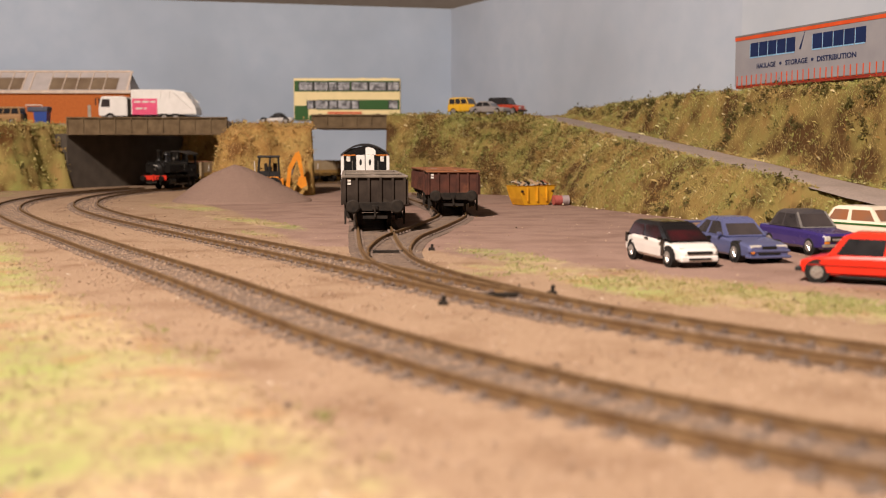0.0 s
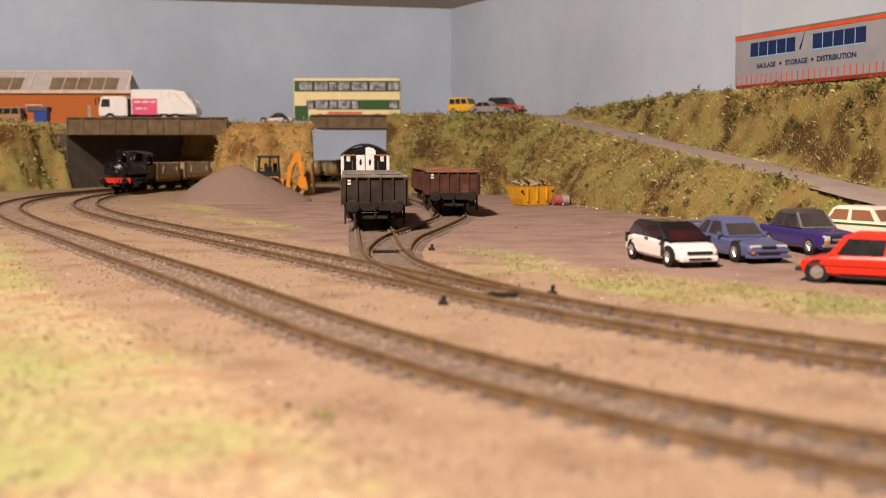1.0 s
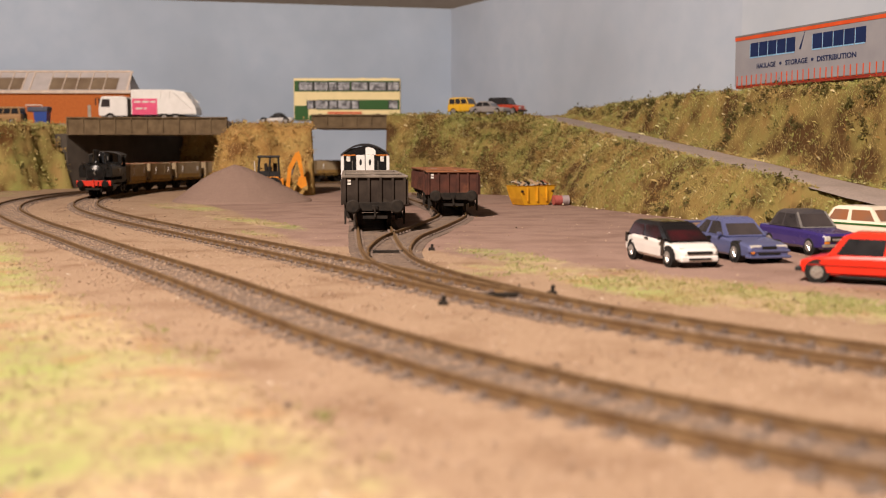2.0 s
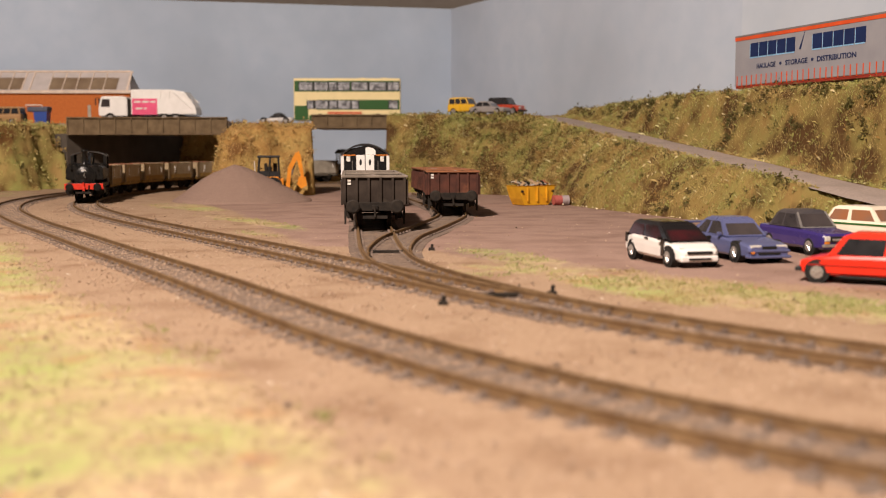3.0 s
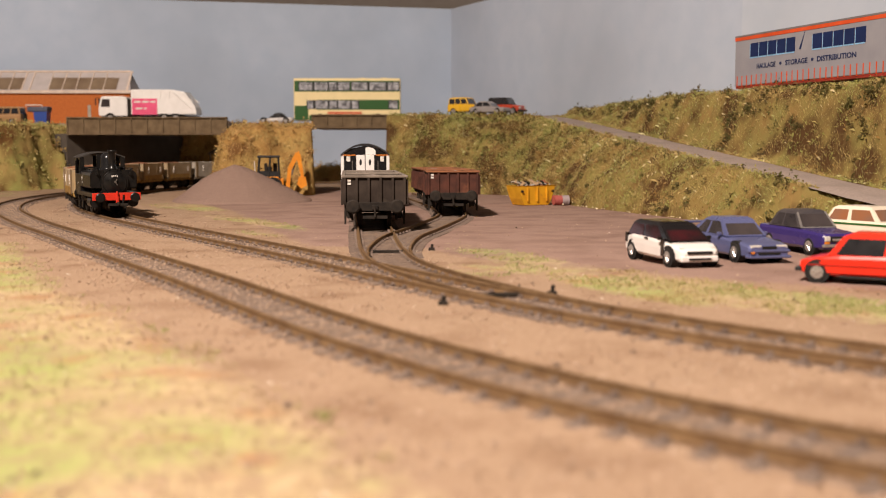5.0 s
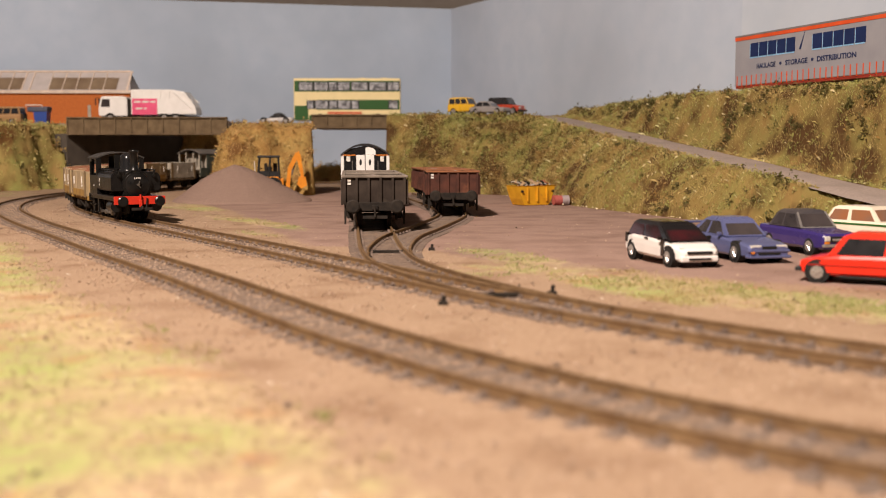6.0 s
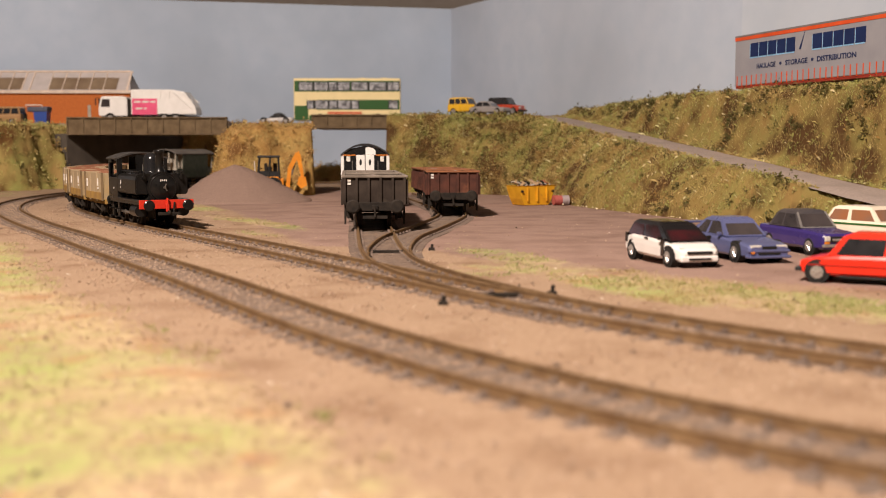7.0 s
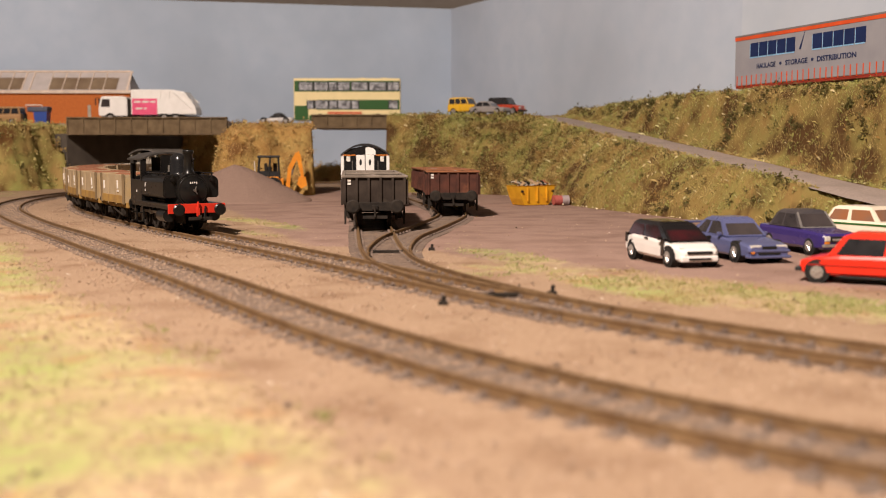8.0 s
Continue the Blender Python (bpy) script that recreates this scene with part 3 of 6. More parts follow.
def arc_roof(bm, x0, x1, half, z_eave, z_top, thick=0.9, n=10):
    pts = []
    for i in range(n + 1):
        u = -1 + 2 * i / n
        pts.append((u * half, z_eave + (z_top - z_eave) * (1 - u * u)))
    pts += [(p[0] * 0.99, p[1] - thick) for p in reversed(pts)]
    prism(bm, pts, 0, x0, x1)


def squeeze(x):
    """The short wheelbase of this engine: stations of the drawing to stations of the model."""
    return lerp_at(x, [(-60, -43), (-46, -30), (-44, -28.6), (-13, -7), (8.5, 2), (19.5, 12), (28, 22), (46, 42), (60, 56)])


def tank_locomotive():
    root = thing("tank_locomotive", "small black pannier tank steam locomotive with red buffer beams", "locomotive")
    bm = BM()
    box(bm, -46, 46, -15.6, 15.6, 14.2, 15.4, 0.2)
    box(bm, -46, 45, -15.2, -14.4, 12.4, 14.2)
    box(bm, -46, 45, 14.4, 15.2, 12.4, 14.2)
    part("running_plate", bm, BLACK, root)
    bm = BM()
    for y in (-6.6, 5.6):
        box(bm, -43, 44, y, y + 1.0, 4.5, 14.2)
    part("frame_plates", bm, UNDER, root)
    for x, s in ((46, 1), (-46, -1)):
        bm = BM()
        box(bm, min(x, x + s * 1.2), max(x, x + s * 1.2), -16.0, 16.0, 10.2, 15.4, 0.25)
        part("buffer_beam", bm, REDBEAM if s > 0 else BLACK, root, "bright red buffer beam" if s > 0 else "")
        buffer_stock(root, x + s * 1.2, s, 11.4, 12.3, 3.3, BLACK)
        hook(root, x, s, 7.2)
        bm = BM()
        rod(bm, (x + s * 1.2, 0, 12.8), (x + s * 3.0, 0, 12.8), 0.8, 8)
        rod(bm, (x + s * 2.6, 0, 12.9), (x + s * 2.6, 0, 16.5), 0.6, 8)
        box(bm, x + s * 2.6 - 0.6, x + s * 2.6 + 0.6, -0.9, 0.9, 8.5, 12.8, 0.2)
        part("drawhook", bm, REDBEAM if s > 0 else UNDER, root)
        bm = BM()
        rod(bm, (x + s * 1.6, 4.5, 14), (x + s * 2.6, 3.2, 6.0), 0.55, 8)
        part("vacuum_pipe", bm, BLACK, root)
    # boiler and smokebox
    bm = BM()
    rod(bm, (-14, 0, 23.2), (30, 0, 23.2), 8.4, 32)
    part("boiler", bm, BLACK, root, smooth=False)
    bm = BM()
    rod(bm, (29, 0, 22.4), (41, 0, 22.4), 9.2, 36)
    rod(bm, (41, 0, 22.4), (41.8, 0, 22.4), 8.2, 36, 7.8)
    rod(bm, (41.8, 0, 22.4), (43.0, 0, 22.4), 7.2, 36, 3.0)
    part("smokebox", bm, BLACK, root)
    bm = BM()
    rod(bm, (42.5, 0, 22.4), (44.6, 0, 22.4), 0.7, 10)
    rod(bm, (44.2, 0, 22.4), (44.2, 1.3, 20.4), 0.35, 6)
    rod(bm, (44.2, 0, 22.4), (44.2, 0.9, 24.6), 0.35, 6)
    part("door_handle", bm, STEEL, root)
    bm = BM()
    prism(bm, [(-9, 15.4), (9, 15.4), (7.4, 18.8), (-7.4, 18.8)], 0, 29, 40.5)
    part("saddle", bm, BLACK, root)
    marks(root, [(42.4, 42.75, y, y + 0.62, 25.9, 27.1) for y in (-2.1, -1.0, 0.1, 1.2)], CREAMW)
    # pannier tanks, rounded at the upper outer edge
    for side in (-1, 1):
        bm = BM()
        pts = [(6.5, 18.2), (14.4, 18.2), (15.6, 19.4), (15.6, 26.8), (15.0, 28.8), (13.4, 30.1), (11, 30.6), (6.5, 30.6)]
        prism(bm, [(side * y, z) for y, z in pts], 0, -13, 39)
        es = [e for e in bm.edges if abs(e.verts[0].co.x - e.verts[1].co.x) < 0.01]
        bmesh.ops.bevel(bm, geom=es, offset=0.5, segments=2, affect="EDGES")
        part("pannier_tank", bm, BLACK, root)
        # printed crest on the tank side
        marks(root, [(4.4, 5.3, *sorted((side * 15.5, side * 15.72)), 23.4, 26.0), (6.2, 7.4, *sorted((side * 15.5, side * 15.72)), 24.2, 26.2), (5.0, 6.4, *sorted((side * 15.5, side * 15.72)), 21.2, 22.4)], CREAMW, "crest_bar")
        marks(root, [(-27, -25.2, *sorted((side * 15.4, side * 15.72)), 20.2, 21.4)], CREAMW, "number_bar")
        bm = BM()
        rod(bm, (-12, side * 13.0, 31.6), (38, side * 13.0, 31.6), 0.35, 6)
        for x in (-8, 8, 24, 36):
            rod(bm, (x, side * 13.0, 30), (x, side * 13.0, 31.6), 0.35, 6)
        part("handrail", bm, BLACK, root)
        bm = BM()
        rod(bm, (39, side * 11, 28.2), (41.4, side * 11, 28.2), 1.0, 10)
        rod(bm, (40.4, side * 11, 28), (40.4, side * 11, 31.4), 0.5, 8)
        part("lamp_iron", bm, BLACK, root)
        # cylinder
        bm = BM()
        rod(bm, (27, side * 12.8, 8.6), (39, side * 12.8, 8.6), 3.4, 18)
        box(bm, 28, 38, *sorted((side * 8, side * 13.5)), 9, 14.2, 0.3)
        part("cylinder", bm, BLACK, root)
        # steps
        bm = BM()
        for x in (-40, -20):
            box(bm, x - 2.5, x + 2.5, *sorted((side * 13.2, side * 14)), 3, 14.2)
            for z in (3, 8):
                box(bm, x - 2.6, x + 2.6, *sorted((side * 13.2, side * 16)), z, z + 0.6)
        part("step", bm, BLACK, root)
        # brake gear and springs
        bm = BM()
        for x in (-33, -11, 11):
            box(bm, x - 0.8, x + 0.8, *sorted((side * 7, side * 8.6)), 3.5, 13, 0.2)
        for x in (-22, 0, 22):
            box(bm, x - 6, x + 6, *sorted((side * 9.5, side * 11.5)), 15.4, 17.2, 0.5)
        part("brake_hanger", bm, UNDER, root)
    # chimney, dome, whistles
    bm = BM()
    prof = [(0, 4.9), (1.6, 3.4), (4.0, 2.6), (12.4, 2.35), (12.8, 2.9), (14.2, 3.05), (14.8, 2.7)]
    rings = [[(35 + math.cos(a) * r, math.sin(a) * r, 29.6 + h) for a in [2 * math.pi * i / 24 for i in range(24)]] for h, r in prof]
    loft(bm, rings)
    part("chimney", bm, BLACK, root, smooth=True)
    bm = BM()
    prof = [(0, 6.2), (1.6, 5.2), (3.0, 4.8), (9.0, 4.7), (11.0, 4.3), (12.4, 3.2), (13.2, 1.6), (13.4, 0.3)]
    rings = [[(20 + math.cos(a) * r, math.sin(a) * r, 29.2 + h) for a in [2 * math.pi * i / 24 for i in range(24)]] for h, r in prof]
    loft(bm, rings)
    part("dome", bm, mat("glossy_black_dome", (0.015, 0.015, 0.016), None, 0.2, grain=200), root, smooth=True)
    bm = BM()
    rod(bm, (-2, 0, 30.4), (-2, 0, 35.5), 1.6, 12, 1.2)
    rod(bm, (-9, 3, 34), (-9, 3, 38), 0.5, 8)
    part("safety_valve", bm, STEEL, root)
    bm = BM()
    rod(bm, (26, 9, 30.4), (26, 9, 32.2), 1.8, 12)
    rod(bm, (26, -9, 30.4), (26, -9, 32.2), 1.8, 12)
    part("tank_filler", bm, BLACK, root)
    # cab
    for side in (-1, 1):
        bm = BM()
        y0, y1 = sorted((side * 14.7, side * 15.6))
        box(bm, -44, -13, y0, y1, 15.4, 27.5, 0.15)
        box(bm, -44, -41.5, y0, y1, 27.5, 39.6)
        box(bm, -15.2, -13, y0, y1, 27.5, 39.6)
        box(bm, -41.5, -34, y0, y1, 36.6, 39.6)
        box(bm, -22, -15.2, y0, y1, 37.6, 39.6)
        part("cab_side", bm, BLACK, root)
    bm = BM()
    for y0, y1 in ((-15.2, -12.5), (-4, 4), (12.5, 15.2)):
        box(bm, -13.6, -12.6, y0, y1, 15.4, 41.2 - abs(y0 + y1) * 0.07)
    box(bm, -13.58, -12.62, -14.6, 14.6, 15.4, 32.5)
    part("cab_front", bm, BLACK, root)
    bm = BM()
    box(bm, -44, -43.2, -14.7, 14.7, 15.4, 29)
    for y0, y1 in ((-14.7, -12.5), (-3, 3), (12.5, 14.7)):
        box(bm, -44, -43.2, y0, y1, 29, 40)
    part("cab_back", bm, BLACK, root)
    bm = BM()
    arc_roof(bm, -50, -11.5, 15.9, 39.4, 43.2)
    part("cab_roof", bm, mat("dusty_black_roof", (0.035, 0.032, 0.03), (0.06, 0.055, 0.05), 0.6, grain=150), root, "dusty black curved cab roof")
    for ob in list(root.children):
        for v in ob.data.vertices:
            v.co.x = squeeze(v.co.x / M) * M
            v.co *= 0.93
    wheels = [wheelset(root, x, 6.7, 10) for x in (-17, 0, 17)]
    rods = []
    for side in (-1, 1):
        bm = BM()
        y0, y1 = sorted((side * 10.4, side * 11.2))
        box(bm, -17, 17, y0, y1, -0.7, 0.7, 0.2)
        for x in (-17, 0, 17):
            rod(bm, (x, side * 10.2, 0), (x, side * 11.5, 0), 1.5, 12)
        r = part("coupling_rod", bm, STEEL, root)
        rods.append((r, side))
    return root, [(w, 6.7) for w in wheels], rods


def open_wagon(body, label, loaded, half=27.0):
    root = thing("open_wagon", label, "wagon", group="wagons of the moving train")
    w, z0, z1 = 15.4, 11.5, 27.5
    for side in (-1, 1):
        bm = BM()
        y0, y1 = sorted((side * w, side * (w - 1.1)))
        box(bm, -half, half, y0, y1, z0, z1, 0.2)
        ya, yb = sorted((side * w, side * (w + 0.35)))
        for x in (-9.5, 9.5):
            box(bm, x - 0.5, x + 0.5, ya, (ya + yb) / 2 if side > 0 else yb, z0 - 1.0, z1 - 0.4)
        part("side_panel", bm, body, root)
        bm = BM()
        box(bm, -half + 3.9, half - 3.9, ya - 0.02, yb - 0.1 if side > 0 else yb, z0 - 0.3, z0 + 4.2, 0.08)
        part("bottom_plank", bm, OCHRE if loaded else body, root)
        for x in (-half - 0.3, half - 3.9):
            bm = BM()
            box(bm, x, x + 4.2, ya - 0.05, yb + 0.15, z0 - 0.6, z1 + 0.25, 0.1)
            part("corner_plate", bm, CORNERIRON, root)
        marks(root, [(-20, -17.8, *sorted((side * w, side * (w + 0.45))), 18.5, 23.5), (12, 14.6, *sorted((side * w, side * (w + 0.45))), 17.5, 18.6), (12, 13.6, *sorted((side * w, side * (w + 0.45))), 19.5, 24)], CREAMW)
        bm = BM()
        y0, y1 = sorted((side * 12.6, side * 13.6))
        box(bm, -half, half, y0, y1, 8.6, z0, 0.1)
        part("solebar", bm, OCHRE if loaded else body, root)
        bm = BM()
        for x in (-15, 15):
            prism(bm, [(x - 4.2, 8.6), (x + 4.2, 8.6), (x + 1.6, 3.6), (x - 1.6, 3.6)], 1, *sorted((side * 11.4, side * 12.4)))
            box(bm, x - 1.8, x + 1.8, *sorted((side * 12, side * 14.2)), 4.4, 8.0, 0.3)
            box(bm, x - 5.5, x + 5.5, *sorted((side * 12.2, side * 13.6)), 8.2, 9.3, 0.3)
        part("axle_guard", bm, UNDER, root)
        bm = BM()
        rod(bm, (-2, side * 14.2, 7.8), (20, side * 14.6, 4.6), 0.5, 6)
        box(bm, -10, -7.4, *sorted((side * 7.5, side * 9.5)), 2.5, 9, 0.3)
        box(bm, 7.4, 10, *sorted((side * 7.5, side * 9.5)), 2.5, 9, 0.3)
        part("brake_lever", bm, UNDER, root)
    for s in (-1, 1):
        bm = BM()
        box(bm, *sorted((s * half, s * (half - 1.1))), -w + 1.1, w - 1.1, z0, z1, 0.1)
        for y in (-8, 8):
            box(bm, *sorted((s * half, s * (half + 1.2))), y - 1, y + 1, z0 - 2, z1 - 1.5, 0.15)
        part("end_panel", bm, body, root)
        bm = BM()
        box(bm, *sorted((s * half, s * (half + 0.9))), -14.6, 14.6, 9.0, z0 + 0.4, 0.15)
        part("headstock", bm, OCHRE if loaded else body, root)
        buffer_stock(root, s * (half + 0.9), s, 11.4, 12.0, 3.0)
        hook(root, s * half, s, 7.0)
    bm = BM()
    box(bm, -half + 1.1, half - 1.1, -w + 1.1, w - 1.1, z0 - 0.8, z0 + 0.4)
    part("floor", bm, UNDER, root)
    if loaded:
        bm = BM()
        n = 16
        rows = [[bm.verts.new((-half + 1.2 + (2 * half - 2.4) * i / n, -w + 1.2 + (2 * w - 2.4) * j / 8, 26.6 + 1.2 * hill_noise(i * 7, j * 7 + len(bpy.data.objects), 0.05, 1) + 1.4 * math.sin(math.pi * i / n) * math.sin(math.pi * j / 8))) for j in range(9)] for i in range(n + 1)]
        for a, b in zip(rows, rows[1:]):
            for j in range(8):
                bm.faces.new((a[j], b[j], b[j + 1], a[j + 1]))
        bot = bmesh.ops.extrude_face_region(bm, geom=list(bm.faces))
        for v in bot["geom"]:
            if isinstance(v, bmesh.types.BMVert):
                v.co.z = 13
        bmesh.ops.recalc_face_normals(bm, faces=bm.faces)
        part("load", bm, LOAD, root, "heaped rust-brown load")
    wheels = [wheelset(root, x, 6.1, 8) for x in (-15, 15)]
    return root, [(q, 6.1) for q in wheels]


def brake_van():
    root = thing("brake_van", "grey-green goods brake van with a pale end veranda", "van")
    for side in (-1, 1):
        bm = BM()
        y0, y1 = sorted((side * 15.2, side * 14.2))
        box(bm, -26, 26, y0, y1, 11, 37, 0.2)
        for x in np.arange(-24, 26, 4):
            box(bm, x, x + 0.3, *sorted((side * 15.2, side * 15.4)), 12, 36)
        box(bm, -38, 38, y0, y1, 11, 21)
        for x in (-38, 36.8):
            box(bm, x, x + 1.2, y0, y1, 21, 37)
        part("side_panel", bm, VANGREEN, root)
        bm = BM()
        box(bm, -39, 39, *sorted((side * 12.4, side * 13.4)), 8.4, 11)
        for x in (-20, 20):
            prism(bm, [(x - 4.2, 8.6), (x + 4.2, 8.6), (x + 1.6, 3.6), (x - 1.6, 3.6)], 1, *sorted((side * 11.4, side * 12.4)))
        box(bm, -30, 30, *sorted((side * 13.4, side * 16)), 4, 4.8)
        part("solebar", bm, UNDER, root)
    for s in (-1, 1):
        bm = BM()
        box(bm, *sorted((s * 26, s * 25)), -14.2, 14.2, 11, 37)
        box(bm, *sorted((s * 38, s * 37)), -14.2, 14.2, 11, 22)
        for y in (-14, -5, 5, 13):
            box(bm, *sorted((s * 38, s * 37)), y - 0.6, y + 0.6, 22, 38)
        part("veranda_end", bm, CLAYGREY, root, "pale grey veranda end")
        buffer_stock(root, s * 39, s, 11.4, 12.0, 3.2)
        hook(root, s * 39, s, 7.0)
    bm = BM()
    arc_roof(bm, -40, 40, 15.8, 37, 42.0)
    part("roof", bm, mat("van_roof_grey", (0.11, 0.1, 0.09), (0.16, 0.145, 0.13), 0.8, grain=120), root, "dull grey curved roof")
    bm = BM()
    box(bm, -39, 39, -13, 13, 10, 11.2)
    part("floor", bm, UNDER, root)
    wheels = [wheelset(root, x, 6.1, 8) for x in (-20, 20)]
    return root, [(q, 6.1) for q in wheels]


LOCO, LOCO_WHEELS, LOCO_RODS = tank_locomotive()
W_OCHRE = "ochre-grey steel open wagon heaped with rust-brown load"
TRAIN = [open_wagon(CLAY, W_OCHRE, True) for _ in range(7)] + [open_wagon(CLAYGREY, "pale grey empty open wagon on dark underframe", False)]
VAN, VAN_WHEELS = brake_van()


# ---- standing wagons of the yard ----
def mineral_wagon(body, rim, label, loaded=None):
    root = thing("mineral_wagon", label, "wagon", group="wagons standing in the yard")
    L, w, z0, z1 = 33.0, 16.8, 12.6, 26.6
    for side in (-1, 1):
        bm = BM()
        box(bm, -L, L, *sorted((side * w, side * (w - 1))), z0, z1, 0.15)
        for i in range(8):
            x = -L + 1.0 + (2 * L - 2) * i / 7
            box(bm, x - 0.8, x + 0.8, *sorted((side * w, side * (w + 1.1))), z0 - 0.5, z1 - 1.4, 0.15)
        part("side_panel", bm, body, root)
        bm = BM()
        box(bm, -L - 0.6, L + 0.6, *sorted((side * (w - 1.2), side * (w + 0.9))), z1, z1 + 1.2, 0.25)
        part("top_rail", bm, rim, root)
        bm = BM()
        box(bm, -L, L, *sorted((side * 12.6, side * 13.6)), 9.2, z0)
        for x in (-19, 19):
            prism(bm, [(x - 4.4, 9.2), (x + 4.4, 9.2), (x + 1.8, 3.4), (x - 1.8, 3.4)], 1, *sorted((side * 11.4, side * 12.6)))
            box(bm, x - 2.2, x + 2.2, *sorted((side * 12, side * 14.8)), 4.2, 8.4, 0.4)
            box(bm, x - 6.5, x + 6.5, *sorted((side * 12.4, side * 14)), 8.4, 9.6, 0.3)
        part("underframe", bm, UNDER, root)
        bm = BM()
        rod(bm, (0, side * 15, 8), (30, side * 15.6, 4.4), 0.55, 6)
        box(bm, 27.5, 31.5, *sorted((side * 15.2, side * 16.2)), 1.8, 13)
        part("brake_lever", bm, UNDER, root)
    for s in (-1, 1):
        bm = BM()
        box(bm, *sorted((s * L, s * (L - 1))), -w + 1, w - 1, z0, z1)
        part("end_panel", bm, body, root)
        for i in range(6):
            bm = BM()
            y = -w + 0.9 + (2 * w - 1.8) * i / 5
            box(bm, *sorted((s * L, s * (L + 1.2))), y - 0.65, y + 0.65, z0 - 0.4, z1 - 0.2, 0.15)
            part("rib", bm, body, root)
        bm = BM()
        box(bm, *sorted((s * (L - 1), s * (L + 1.5))), -w - 0.8, w + 0.8, z1 + 0.02, z1 + 1.25, 0.25)
        part("end_rail", bm, rim, root)
        bm = BM()
        box(bm, *sorted((s * L, s * (L + 1.3))), -15, 15, 9.0, 13.6, 0.2)
        part("headstock", bm, UNDER, root)
        buffer_stock(root, s * (L + 1.3), s, 11.6, 11.6, 3.7, UNDER)
        hook(root, s * (L + 0.4), s, 5.6)
        bm = BM()
        box(bm, *sorted((s * (L + 1.3), s * (L + 2.4))), -1.6, 1.6, 9.6, 12.2, 0.3)
        rod(bm, (s * (L + 2.6), 0, 11), (s * (L + 2.6), 0, 4.5), 0.6, 8)
        part("drawhook", bm, UNDER, root)
    marks(root, [(L - 2.6 + 0.0, L - 0.4, w - 0.05, w + 0.2, 24, 26)], CREAMW)
    marks(root, [(L - 0.05, L + 0.22, -w + 2.4, -w + 4.2, 22.8, 24.0), (L - 0.05, L + 0.22, -w + 2.4, -w + 4.2, 24.6, 26.0)], CREAMW)
    bm = BM()
    box(bm, -L + 1, L - 1, -w + 1, w - 1, z0 - 0.6, z0 + 0.6)
    part("floor", bm, UNDER, root)
    if loaded:
        bm = BM()
        n = 18
        seed = len(bpy.data.objects)
        rows = [[bm.verts.new((-L + 1.1 + (2 * L - 2.2) * i / n, -w + 1.1 + (2 * w - 2.2) * j / 8, 25.4 + 1.0 * hill_noise(i * 8, j * 8 + seed, 0.06, 2) + 1.6 * math.sin(math.pi * i / n) * math.sin(math.pi * j / 8))) for j in range(9)] for i in range(n + 1)]
        for a, b in zip(rows, rows[1:]):
            for j in range(8):
                bm.faces.new((a[j], b[j], b[j + 1], a[j + 1]))
        bot = bmesh.ops.extrude_face_region(bm, geom=list(bm.faces))
        for v in bot["geom"]:
            if isinstance(v, bmesh.types.BMVert):
                v.co.z = z0
        bmesh.ops.recalc_face_normals(bm, faces=bm.faces)
        part("load", bm, loaded, root, "lumpy dusty load")
    for x in (-19, 19):
        wheelset(root, x, 6.1)
    return root


def stand(ob, line, s, base, back=True):
    x0, y0, _ = line.at(s - base / 2)
    x1, y1, _ = line.at(s + base / 2)
    a = math.degrees(math.atan2(y0 - y1, x0 - x1))
    ob.matrix_world = pose((x0 + x1) / 2 * M, (y0 + y1) / 2 * M, RAIL_TOP * M, 0, 0, a)
    return ob


def way_at_y(line, y):
    return float(line.s[int(np.argmin(np.abs(line.p[:, 1] - y)))])


RIMGREY = mat("worn_rim_grey", (0.16, 0.135, 0.11), (0.26, 0.22, 0.18), 0.7, grain=200)
RIMRUST = mat("worn_rim_rust", (0.30, 0.13, 0.06), (0.2, 0.09, 0.05), 0.75, grain=200)
s = way_at_y(SIDING_D, 562.7)
stand(mineral_wagon(DARKWAG, RIMGREY, "sooty dark grey mineral wagon with ribbed steel ends", DUSTGREY), SIDING_D, s + 38, 38)
stand(mineral_wagon(DARKWAG, RIMGREY, "sooty dark grey mineral wagon coupled before a coach", DUSTGREY), SIDING_D, s + 38 + 76, 38)
s = way_at_y(SIDING_E, 689.7)
stand(mineral_wagon(BROWNWAG, RIMRUST, "rusty brown mineral wagon with ribbed steel ends", DUSTGREY), SIDING_E, s + 38, 38)
stand(mineral_wagon(BROWNWAG, RIMRUST, "rusty brown mineral wagon behind another in the siding", DUSTGREY), SIDING_E, s + 38 + 76, 38)


